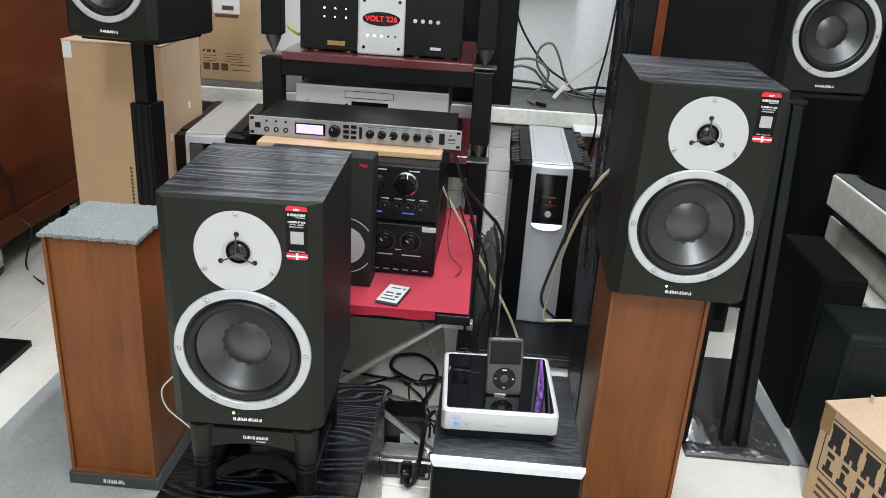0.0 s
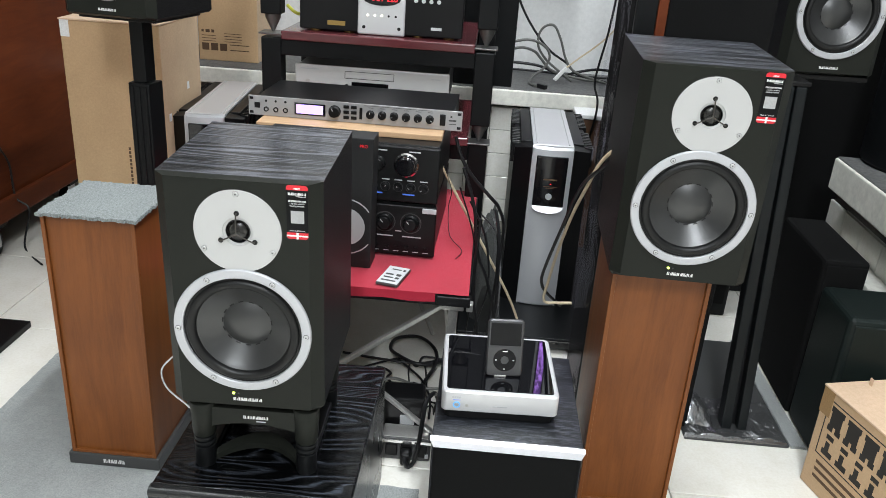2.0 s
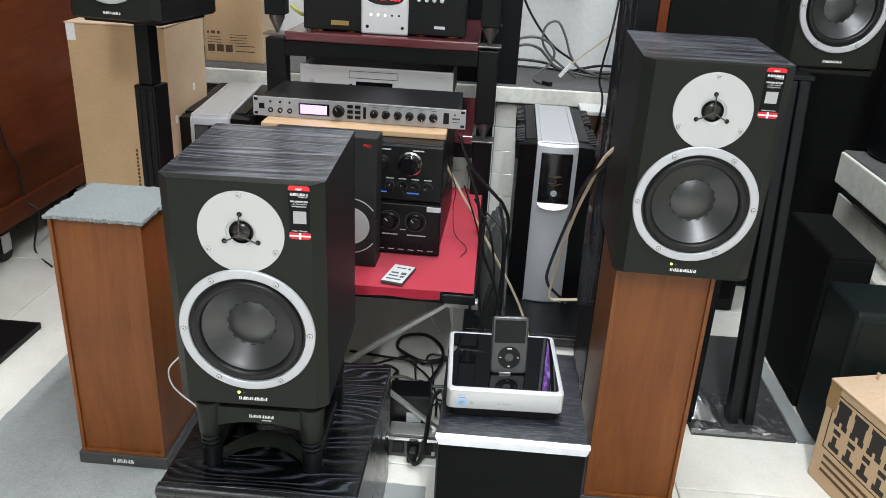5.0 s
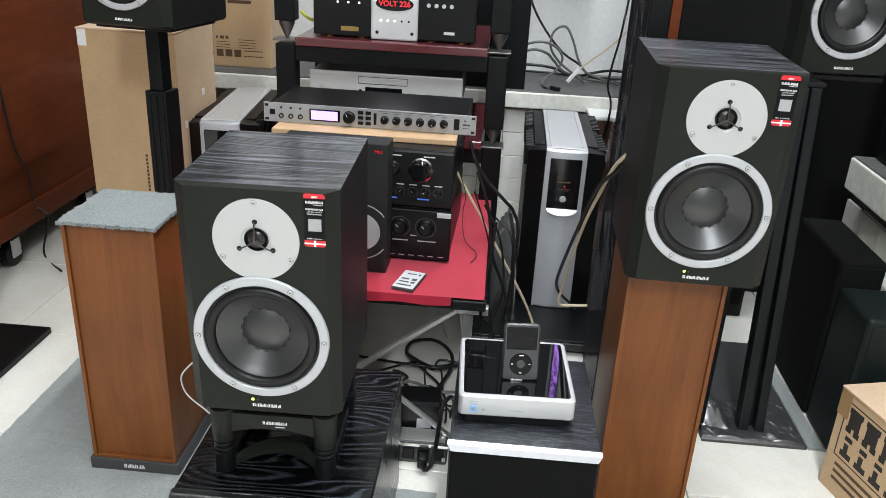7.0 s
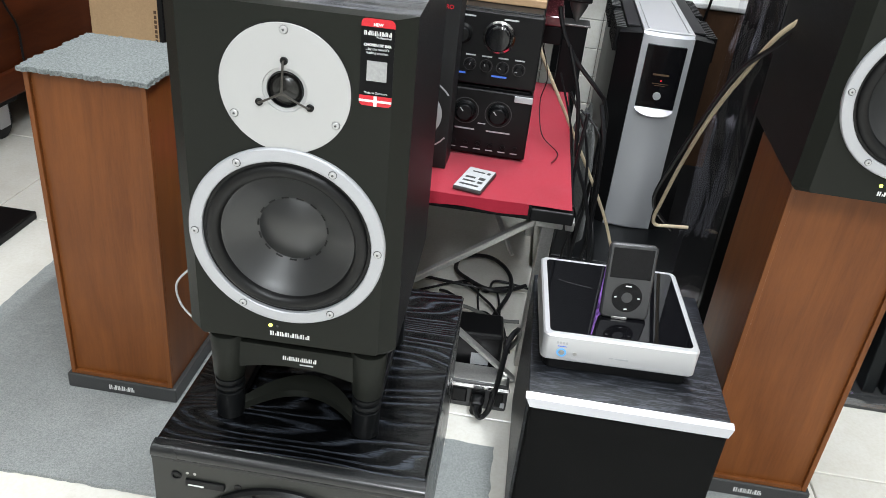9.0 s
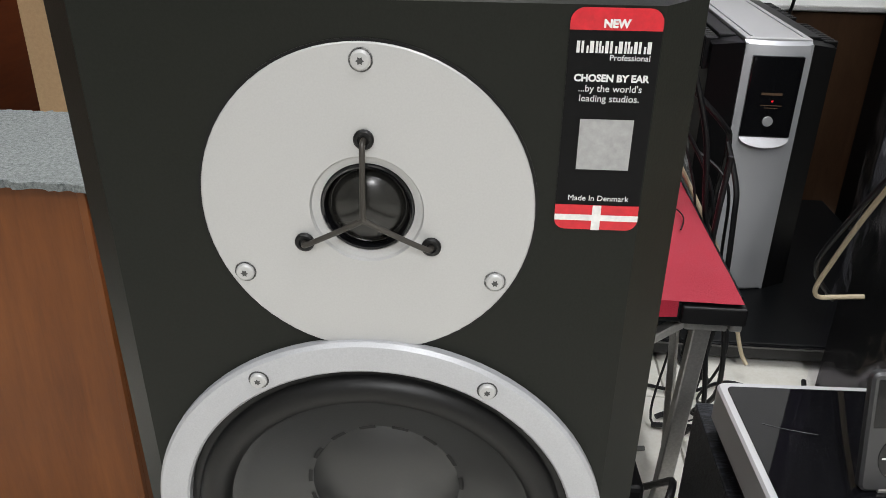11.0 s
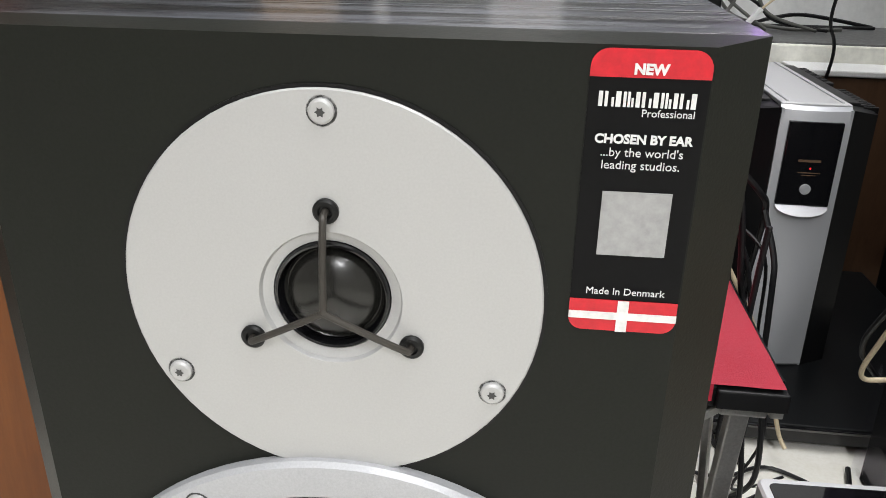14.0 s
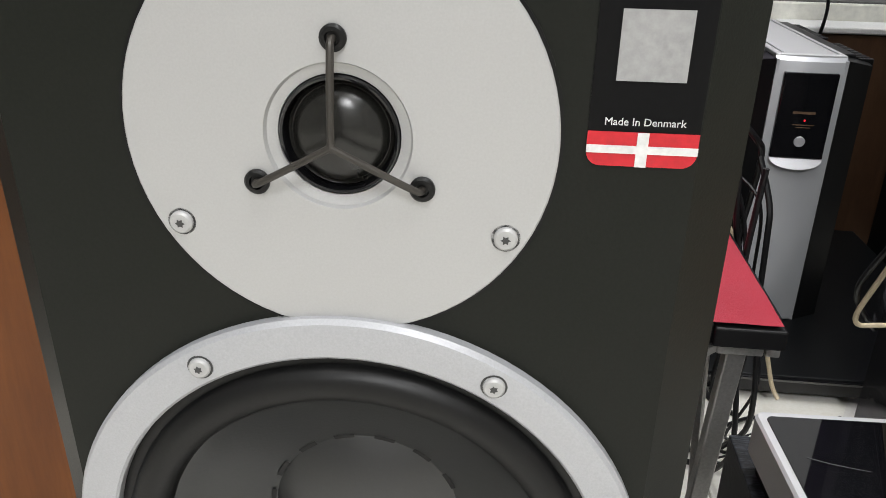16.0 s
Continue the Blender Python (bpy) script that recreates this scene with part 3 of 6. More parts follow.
def monitor(m, label, with_sticker=True, led=True, seg=72):
    mon = thing("studio_monitor", m, label, "speaker", "studio monitors")
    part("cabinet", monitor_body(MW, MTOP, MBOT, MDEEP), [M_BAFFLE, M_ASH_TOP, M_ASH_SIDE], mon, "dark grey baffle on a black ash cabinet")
    part("baffle", baffle_face(MW, MTOP, MBOT), M_BAFFLE, mon, "dark grey front plane")
    # tweeter
    rp = 0.0563
    part("plate_gap", lathe(bmesh.new(), [(rp + 0.0010, 0.0), (rp + 0.0010, 0.0004), (rp - 0.002, 0.0004)], seg, at_front(0, 0, 0)), M_BLACK, mon, "dark joint round the plate")
    prof = [(rp, 0.0), (rp, 0.0009), (rp - 0.0004, 0.0013), (0.0194, 0.0013), (0.0192, 0.0010), (0.0188, -0.0001), (0.0161, -0.0010), (0.0158, -0.006)]
    part("tweeter_plate", lathe(bmesh.new(), prof, seg, at_front(0, -0.0001, 0)), M_PLATE, mon, "round pale grey tweeter plate", True)
    part("tweeter_ring", lathe(bmesh.new(), [(0.0160, -0.004), (0.0158, -0.0006), (0.0153, 0.0002), (0.0147, 0.0000), (0.0143, -0.0014), (0.0140, -0.0044)], 48, at_front(0, 0, 0)), M_GLOSS, mon, "gloss black tweeter ring", True)
    dome = [(0.0146, -0.0050), (0.0138, -0.0030), (0.0130, -0.0036)] + [(0.0128 * math.cos(radians(a)), -0.0036 + 0.0062 * math.sin(radians(a))) for a in range(0, 90, 10)] + [(0, 0.0026)]
    part("tweeter_dome", lathe(bmesh.new(), dome, 48, at_front(0, 0, 0)), M_DOME, mon, "soft black dome", True)
    guard = part("tweeter_guard", lathe(bmesh.new(), [(0, 0.0082), (0.0012, 0.0085), (0.0013, 0.0099), (0, 0.0103)], 12, at_front(0, 0, 0)), M_GUARD, mon, "three-legged rod guard", True)
    for a in (90, 210, 330):
        cx, cz = RR * math.cos(radians(a)), RR * math.sin(radians(a))
        part("grommet", lathe(bmesh.new(), [(0.0034, 0.0), (0.0034, 0.0010), (0.0028, 0.0016), (0.0019, 0.0017), (0.0017, 0.0007), (0, 0.0007)], 20, at_front(cx, -0.0013, cz)), M_RUBBER, guard, "rubber grommet", True)
        part("rod", tube(bmesh.new(), [(cx, -0.0021, cz), (cx * 0.99, -0.0042, cz * 0.99), (cx * 0.92, -0.0055, cz * 0.92), (cx * 0.5, -0.0076, cz * 0.5), (0, -0.0094, 0)], 0.00098, 10, 6), M_GUARD, guard, "", True)
    for a in (90, 210, 330):
        screw(RT * math.cos(radians(a)), RT * math.sin(radians(a)), -0.0012, 0.0033, mon, 17 * a)
    # woofer
    w = at_front(0, 0, -DW)
    ro = 0.0924
    prof = [(ro, -0.001), (ro, 0.0030), (ro - 0.0012, 0.0046), (ro - 0.003, 0.0050), (0.0806, 0.0046), (0.0797, 0.0038), (0.0793, -0.002)]
    part("woofer_ring", lathe(bmesh.new(), prof, seg + 24, w), M_RING, mon, "cast silver-grey woofer ring", True)
    sur = [(0.0800, 0.0005), (0.0775, 0.0012)] + [(0.0700 - 0.0062 * math.cos(radians(a)), 0.0010 + 0.0052 * math.sin(radians(a))) for a in range(180, -1, -20)] + [(0.0632, -0.0012)]
    part("surround", lathe(bmesh.new(), sur, seg + 24, w), M_RUBBER, mon, "half-roll rubber surround", True)
    cone = [(0.0642, -0.0010)] + [(0.0638 - (0.0638 - 0.0312) * k / 6, -0.0012 - 0.0205 * (k / 6) ** 0.9) for k in range(7)]
    part("cone", lathe(bmesh.new(), cone, seg + 24, w), M_CONE, mon, "one-piece dark woofer cone", True)
    cap = [(0.0335 * (1 - k / 10), -0.0213 + 0.0085 * (1 - (1 - k / 10) ** 2)) for k in range(11)]
    part("dust_cap", lathe(bmesh.new(), cap, seg, w), M_CONE, mon, "large domed centre", True)
    bm = bmesh.new()
    for k in range(15):
        a0 = 24 * k
        ring = []
        for rr_, d in ((0.0345, -0.0194), (0.0328, -0.0197)):
            ring.append([bm.verts.new(w @ Vector((rr_ * math.cos(radians(a0 + s)), rr_ * math.sin(radians(a0 + s)), d))) for s in (0, 4, 8, 12)])
        for i in range(3):
            bm.faces.new((ring[0][i], ring[0][i + 1], ring[1][i + 1], ring[1][i]))
    tagged(part("cap_joint", bm, M_BLACK, mon, "dark slots round the centre"), kind="stuff")
    for a in range(0, 360, 60):
        screw(RW * math.cos(radians(a)), -DW + RW * math.sin(radians(a)), -0.0048, 0.0033, mon, 31 * a + 9)
    if led:
        part("power_led", disc(-0.018, 0.0, -0.2456, 0.0019, 0.001), G_GREEN, mon, "lit green power light")
        part("mute_led", disc(-0.011, 0.0, -0.2458, 0.0013, 0.0006), M_DARKGREY, mon)
    logo("wordmark", 0.0015, -0.2552, 0.041, 0.0052, 0.0, M_WHITE, mon)
    if with_sticker:
        sticker(mon)
    return mon


monitor(pose(-0.2944, 0.9113, 0.6622, 1.79, -0.24, 0.87), "dark grey two-way studio monitor with stickers on a low stand")
monitor(pose(0.3288, 1.1450, 0.8062, 2.0, 0, -1.7), "dark grey two-way studio monitor on a wooden speaker")
monitor(pose(-0.790, 1.645, 1.0812, 0, 0, -9), "dark grey two-way studio monitor on a tall black stand", False, False)
m4 = monitor(pose(0.665, 1.606, 1.0570, 0, 0, 4), "smaller dark grey studio monitor on a slatted stand", False, False)
m4.scale = (0.92, 0.92, 0.92)

# ---- low stand under the front monitor ----
SUB_Z = 0.281
st = thing("monitor_stand", pose(-0.2885, 0.9385, SUB_Z, 0, 0, 0.9), "dark grey isolation stand with ringed legs on the subwoofer", "speaker stand")
LEGH = 0.1085
for sx in (-1, 1):
    for sy in (0.0, 0.17):
        leg = part("leg", lathe(bmesh.new(), [(0.0150, 0.052), (0.0165, 0.055), (0.0188, LEGH - 0.002), (0.0180, LEGH), (0, LEGH)], 36, pose(sx * 0.0745, sy, 0)), M_BAFFLE, st, "short grey upper tube", True)
        iso = [(0.0128, 0.0335), (0.0128, 0.0355), (0.0152, 0.0365), (0.0160, 0.0390), (0.0152, 0.0415), (0.0128, 0.0425), (0.0128, 0.0440), (0.0150, 0.0450), (0.0156, 0.0475), (0.0150, 0.0500), (0.0130, 0.0510), (0.0130, 0.0525)]
        part("isolator", lathe(bmesh.new(), iso, 36, pose(sx * 0.0745, sy, 0)), M_SATIN, leg, "ringed black rubber isolator", True)
        part("lower_tube", lathe(bmesh.new(), [(0, 0), (0.0145, 0), (0.0150, 0.002), (0.0150, 0.0330), (0.0130, 0.0340), (0, 0.0340)], 36, pose(sx * 0.0745, sy, 0)), M_SATIN, leg, "satin black lower tube", True)
bm = bmesh.new()
sec = [(-0.060 + 0.120 * k / 24, 0.009 * (1 - (abs(-1 + k / 12)) ** 2)) for k in range(25)]
y0, y1 = -0.010, 0.004
tops = [[bm.verts.new((u, y, LEGH - 0.006)) for u, a in sec] for y in (y0, y1)]
bots = [[bm.verts.new((u, y, LEGH - 0.038 + a)) for u, a in sec] for y in (y0, y1)]
for i in range(24):
    bm.faces.new((tops[0][i], bots[0][i], bots[0][i + 1], tops[0][i + 1]))
    bm.faces.new((tops[1][i], tops[1][i + 1], bots[1][i + 1], bots[1][i]))
    bm.faces.new((tops[0][i], tops[0][i + 1], tops[1][i + 1], tops[1][i]))
    bm.faces.new((bots[0][i], bots[1][i], bots[1][i + 1], bots[0][i + 1]))
part("front_bar", bm, M_BAFFLE, st, "arched grey front bar")
logo("wordmark", 0.004, LEGH - 0.0185, 0.036, 0.0050, y0, M_WHITE, st)
bars("legend", [(0.004, 0.018, LEGH - 0.0255, LEGH - 0.0240)], y0, M_PALE, st, "small pale bar")
# Bow built after the arched rear bar together with its mirror image.
bm = bmesh.new()
rows_ = []
for k in range(25):
    u = -0.064 + 0.128 * k / 24
    c = 0.046 * (1 - (u / 0.064) ** 2)
    wd = 0.010 + 0.014 * (1 - (u / 0.064) ** 2)
    rows_.append([bm.verts.new((u, c - wd / 2, 0.004)), bm.verts.new((u, c + wd / 2, 0.004)), bm.verts.new((u, c + wd / 2, 0.017)), bm.verts.new((u, c - wd / 2, 0.013))])
for p0, p1 in zip(rows_, rows_[1:]):
    for i in range(4):
        j = (i + 1) % 4
        bm.faces.new((p0[i], p0[j], p1[j], p1[i]))
part("bow_with_reflection", bm, M_BAFFLE, st, "curved bar for the arched rear bar and its reflection", True)
for sx in (-1, 1):
    part("side_rail", boxm(sx * 0.0745 - 0.010, sx * 0.0745 + 0.010, 0.014, 0.156, LEGH - 0.028, LEGH - 0.006, 0.002), M_BAFFLE, st)
    part("lower_rail", boxm(sx * 0.0745 - 0.009, sx * 0.0745 + 0.009, 0.014, 0.156, 0.003, 0.015, 0.002), M_BLACK, st)
part("back_bar", boxm(-0.062, 0.062, 0.163, 0.177, LEGH - 0.034, LEGH - 0.006, 0.002), M_BAFFLE, st)

# ---- subwoofer ----
SZ = SUB_Z - F
sub = thing("subwoofer", pose(-0.2795, 0.867, F), "black lacquered ash subwoofer with a grey front baffle", "subwoofer")
hw, dp = 0.1415, 0.375
part("cabinet", boxm(-hw, hw, 0.012, dp, 0.008, SZ, 0.002), M_ASH_GLOSS, sub, "lacquered black ash cabinet")
for sx in (-1, 1):
    part("side_panel", boxm(min(sx * (hw + 0.0003), sx * (hw + 0.0016)), max(sx * (hw + 0.0003), sx * (hw + 0.0016)), 0.0125, dp - 0.001, 0.009, SZ - 0.003), M_ROLL, sub, "lacquered black side")
bm = bmesh.new()
prof = [(0.012, 0.008), (0.002, 0.010), (0.0, 0.016), (0.0, SZ - 0.0165), (0.0118, SZ - 0.0164)]
rows_ = [[bm.verts.new((sx, y, z)) for y, z in prof] for sx in (-hw - 0.002, hw + 0.002)]
for i in range(len(prof) - 1):
    bm.faces.new((rows_[0][i], rows_[1][i], rows_[1][i + 1], rows_[0][i + 1]))
for rw_ in rows_:
    bm.faces.new(rw_)
bmesh.ops.recalc_face_normals(bm, faces=bm.faces)
part("front_baffle", bm, M_SUBFRONT, sub, "grey moulded front")
bm = bmesh.new()
prof = [(0.0118, SZ - 0.0160), (-0.0015, SZ - 0.0160)] + [(0.0055 - 0.0085 * math.cos(radians(a)), SZ - 0.0080 + 0.0082 * math.sin(radians(a))) for a in range(-40, 91, 13)] + [(0.0118, SZ + 0.0003)]
rows_ = [[bm.verts.new((sx, y, z)) for y, z in prof] for sx in (-hw - 0.002, hw + 0.002)]
for i in range(len(prof) - 1):
    bm.faces.new((rows_[0][i], rows_[1][i], rows_[1][i + 1], rows_[0][i + 1]))
for rw_ in rows_:
    bm.faces.new(rw_)
bmesh.ops.recalc_face_normals(bm, faces=bm.faces)
part("rolled_edge", bm, M_ROLL, sub, "satin black rolled top edge", True)
cz = 0.114
part("driver_rim", lathe(bmesh.new(), [(0.112, 0), (0.112, 0.004), (0.109, 0.007), (0.1, 0.007), (0.097, 0.003), (0.096, -0.004)], 72, at_front(0.0, 0, cz)), M_BLACK, sub, "black driver rim", True)
sur = [(0.098, 0.0)] + [(0.088 + 0.009 * math.cos(radians(a)), 0.001 + 0.008 * math.sin(radians(a))) for a in range(0, 181, 20)] + [(0.077, -0.002)]
part("surround", lathe(bmesh.new(), sur, 72, at_front(0, 0, cz)), M_RUBBER, sub, "", True)
part("cone", lathe(bmesh.new(), [(0.078, -0.001), (0.06, -0.009), (0.042, -0.016), (0.036, -0.012), (0.02, -0.006), (0, -0.004)], 72, at_front(0, 0, cz)), M_CONE, sub, "", True)
for a in range(18, 378, 45):
    part("bolt", disc(0.1045 * math.cos(radians(a)), -0.0065, cz + 0.1045 * math.sin(radians(a)), 0.003, 0.003, 6), M_SATIN, sub)
for sx in (-0.118, 0.107):
    part("grille_socket", lathe(bmesh.new(), [(0.0055, 0), (0.0055, 0.0015), (0.0035, 0.002), (0.0033, -0.003), (0, -0.003)], 20, at_front(sx, 0, SZ - 0.036)), M_BLACK, sub, "", True)
part("badge", boxm(-0.108, -0.066, -0.003, 0.0, SZ - 0.047, SZ - 0.038, 0.0006), M_BLACK, sub, "black badge strip")
bars("badge_bar", [(-0.105, -0.088, SZ - 0.0455, SZ - 0.0435)], -0.003, M_WHITE, sub, "pale plain bar")
for k in (0, 1):
    part("indicator", disc(-0.106 + 0.008 * k, 0, SZ - 0.031, 0.0016, 0.0006, 12), M_ALU, sub)
part("sensor", disc(-0.052, 0, SZ - 0.040, 0.0042, 0.001, 20), M_BLACK, sub)
for sx in (-0.11, 0.11):
    for sy in (0.05, 0.33):
        part("foot", lathe(bmesh.new(), [(0, 0), (0.018, 0), (0.018, 0.009), (0, 0.009)], 20, pose(sx, sy, 0)), M_RUBBER, sub)


# ---- wooden speakers ----
def wood_speaker(x, y, label, top_z=0.54):
    w = thing("wooden_speaker", pose(x, y, F + 0.006), label, "speaker", "wooden column speakers")
    h = top_z - F - 0.006
    part("plinth", boxm(-0.088, 0.088, -0.005, 0.18, 0.0, 0.0258, 0.002), M_DARKGREY, w, "dark grey plinth")
    bm = boxm(-0.081, 0.081, 0.004, 0.166, 0.026, h, 0.0012)
    part("carcass", bm, M_MAHOGANY, w, "red-brown veneered carcass")
    for sx in (-1, 1):
        part("front_lip", boxm(min(sx * 0.0815, sx * 0.0745), max(sx * 0.0815, sx * 0.0745), -0.002, 0.0038, 0.026, h - 0.001, 0.0008), M_MAHOGANY, w)
    part("bottom_lip", boxm(-0.0742, 0.0742, -0.002, 0.0038, 0.026, 0.033, 0.0008), M_MAHOGANY, w)
    logo("wordmark", 0.0, 0.0125, 0.042, 0.0085, -0.0052, M_WHITE, w, 6)
    return w


wood_speaker(-0.6475, 1.207, "mahogany column speaker on a dark grey plinth with carpet on top")
wood_speaker(0.3190, 1.207, "mahogany column speaker carrying a studio monitor", 0.5355)
carpet(-0.7335, -0.5605, 1.198, 1.378, 0.5405, "pale grey carpet offcut on the wooden speaker", 0.0034, M_CARPET_TOP, 0.004, 0.006)

# ---- black box speaker and music player dock ----
bx = thing("box_speaker", pose(0.085, 1.05, 0), "black ash box speaker with a silver front edge", "speaker")
BZ = 0.271
part("cabinet", boxm(-0.122, 0.123, 0.016, 0.30, F, BZ, 0.0015), M_ASH_BOX, bx, "black ash cabinet")
bm = bmesh.new()
A = [bm.verts.new(v) for v in ((-0.1245, 0.013, BZ + 0.001), (0.1255, 0.013, BZ + 0.001), (0.1255, 0.004, BZ - 0.002), (-0.1245, 0.004, BZ - 0.002), (-0.1185, -0.001, BZ - 0.0115), (0.1195, -0.001, BZ - 0.0115))]
bm.faces.new((A[0], A[1], A[2], A[3]))
bm.faces.new((A[3], A[2], A[5], A[4]))
part("silver_edge", bm, M_WHITEMETAL, bx, "bright silver bevelled edge")
part("grille", boxm(-0.1185, 0.1195, 0.0, 0.0155, F + 0.004, BZ - 0.012, 0.004), M_GRILLE, bx, "black cloth grille")

DZ = 0.326
dk = thing("music_dock", pose(0.070, 1.116, BZ, 0, 0, 2.2), "silver music player dock with a black glass top", "dock")


def round_prism(bm, x0, x1, y0, y1, z0, z1, r, inset=0.0, mat=0, top=True, seg=6):
    def ring(z, k):
        out = []
        for cx, cy, a0 in ((x0, y0, 180), (x1, y0, 270), (x1, y1, 0), (x0, y1, 90)):
            ox, oy = cx + (r if cx == x0 else -r), cy + (r if cy == y0 else -r)
            rr = max(r - k, 0.0005)
            out += [bm.verts.new((ox + rr * math.cos(radians(a0 + 90 * i / seg)), oy + rr * math.sin(radians(a0 + 90 * i / seg)), z)) for i in range(seg + 1)]
        return out
    levels = [ring(z0, inset), ring(z0 + inset, 0), ring(z1 - inset, 0), ring(z1, inset)] if inset else [ring(z0, 0), ring(z1, 0)]
    for a, b in zip(levels, levels[1:]):
        for i in range(len(a)):
            j = (i + 1) % len(a)
            bm.faces.new((a[i], a[j], b[j], b[i])).material_index = mat
    bm.faces.new(levels[-1]).material_index = mat
    bm.faces.new(list(reversed(levels[0]))).material_index = mat
    return bm


h = DZ - BZ
part("body", round_prism(bmesh.new(), -0.0975, 0.0975, 0.0, 0.198, 0.0165, h, 0.0095, 0.0022), M_SILVER, dk, "silver body with rounded corners", True)
part("glass_top", round_prism(bmesh.new(), -0.0895, 0.0895, 0.0085, 0.1895, h - 0.001, h + 0.0009, 0.006, 0.0003), M_GLASS, dk, "black glass top")
part("base", round_prism(bmesh.new(), -0.091, 0.091, 0.005, 0.190, 0.002, 0.0163, 0.010), M_BLACK, dk, "black base")
for sx in (-0.078, 0.078):
    for sy in (0.02, 0.17):
        part("foot", lathe(bmesh.new(), [(0, 0), (0.012, 0), (0.012, 0.002), (0, 0.002)], 20, pose(sx, sy, 0)), M_RUBBER, dk)
part("power_ring", lathe(bmesh.new(), [(0.0062, 0), (0.0062, 0.0008), (0.0040, 0.0008), (0.0040, 0)], 28, at_front(-0.072, -0.0001, 0.030)), G_BLUE, dk, "lit blue ring")
part("power_button", disc(-0.072, -0.0001, 0.030, 0.0037, 0.001, 24), M_ALU, dk)
part("sensor", disc(-0.055, 0.0, 0.0295, 0.0028, 0.0005, 20), M_ALU, dk)
bars("wordmark", [(-0.080 + 0.0038 * k, -0.0773 + 0.0038 * k, 0.0425, 0.0460) for k in range(4)], 0.0, M_KSILVER, dk, "small plain blocks")
bars("legend", [(-0.012, -0.007, 0.0295, 0.0312), (-0.005, 0.012, 0.0292, 0.0312)], 0.0, M_KSILVER, dk, "faint plain bars")
bars("legend", [(-0.078, -0.066, 0.0385, 0.0395)], 0.0, G_STRIP, dk, "pale blue bar")
part("lead_lip", boxm(-0.010, 0.010, 0.0525, 0.0555, h + 0.0009, h + 0.0045, 0.0008), M_ALU, dk, "small metal lip")
part("scratch", tube(bmesh.new(), [(-0.074, 0.135, h + 0.0012), (-0.055, 0.128, h + 0.0012), (-0.03, 0.122, h + 0.0012)], 0.00025, 5), M_IPOD, dk, "fine scratch in the glass")

ip = thing("music_player", pose(0.0735, 1.1745, DZ + 0.0012, -14, 0, 5.5), "graphite portable music player standing in the dock", "music player")
iw, ih = 0.0309, 0.099
bm = round_prism(bmesh.new(), -iw, iw, 0, ih, -0.005, 0.005, 0.0065, 0.0022)
bmesh.ops.transform(bm, matrix=FRONT, verts=bm.verts)
part("case", bm, M_IPOD, ip, "graphite aluminium case", True)
part("screen", boxm(-0.0262, 0.0262, -0.0054, -0.0048, ih - 0.045, ih - 0.0055, 0.0004), M_GLOSS, ip, "black switched-off screen")
wz = 0.0285
part("click_wheel", lathe(bmesh.new(), [(0.0195, 0), (0.0195, 0.0003), (0.0193, 0.0005), (0.0072, 0.0005), (0.0070, 0.0002)], 48, at_front(0, -0.005, wz)), M_GLOSS, ip, "black click wheel", True)
part("centre_button", disc(0, -0.005, wz, 0.0068, 0.0005, 32), M_IPOD, ip)
bars("wheel_print", [(-0.004, 0.004, wz + 0.0145, wz + 0.0162), (-0.0166, -0.0135, wz - 0.0008, wz + 0.0008), (0.0135, 0.0166, wz - 0.0008, wz + 0.0008), (-0.002, 0.002, wz - 0.0162, wz - 0.0146)], -0.0055, M_WHITE, ip, "white wheel marks")

# ---- red table ----
TZ = 0.37
tb = thing("folding_table", pose(0, 0, 0), "folding table covered in red felt with chrome legs", "table")
part("top", boxm(-0.78, 0.004, 1.388, 2.03, TZ - 0.028, TZ - 0.0035, 0.003), M_SATIN, tb, "black edged top")
bm = bmesh.new()
nx, ny = 60, 40
g = [[bm.verts.new((-0.782 + 0.786 * i / nx, 1.384 + 0.648 * j / ny, TZ + 0.0009 * noise.noise(Vector((i * 0.4, j * 0.4, 0))))) for i in range(nx + 1)] for j in range(ny + 1)]
for j in range(ny):
    for i in range(nx):
        bm.faces.new((g[j][i], g[j][i + 1], g[j + 1][i + 1], g[j + 1][i]))
lo = [bm.verts.new((v.co.x, 1.3835, TZ - 0.019 + 0.0015 * math.sin(i * 0.7))) for i, v in enumerate(g[0][:-5])]
for i in range(len(lo) - 1):
    bm.faces.new((g[0][i], lo[i], lo[i + 1], g[0][i + 1]))
part("felt_cover", bm, M_RED, tb, "red felt cover", True)
part("corner_guard", boxm(-0.058, 0.008, 1.3795, 1.40, TZ - 0.024, TZ - 0.004, 0.002), M_BLACK, tb, "black corner guard")
part("side_edge", boxm(0.0042, 0.0075, 1.402, 2.03, TZ - 0.028, TZ - 0.001, 0.001), M_SATIN, tb)
part("hinge_bracket", boxm(-0.048, -0.004, 1.398, 1.43, TZ - 0.042, TZ - 0.029, 0.002), M_ALU, tb, "aluminium hinge bracket")
part("hinge_bracket", boxm(0.0005, 0.014, 1.405, 1.425, TZ - 0.046, TZ - 0.029, 0.002), M_ALU, tb, "aluminium hinge bracket")


def bar(a, b, w, d):
    """A square tube from a to b."""
    a, b = Vector(a), Vector(b)
    ln = (b - a).length
    bm = boxm(-w / 2, w / 2, -d / 2, d / 2, 0, ln, 0.0015, 1)
    bmesh.ops.transform(bm, matrix=Matrix.Translation(a) @ (b - a).to_track_quat("Z", "Y").to_matrix().to_4x4(), verts=bm.verts)
    return bm


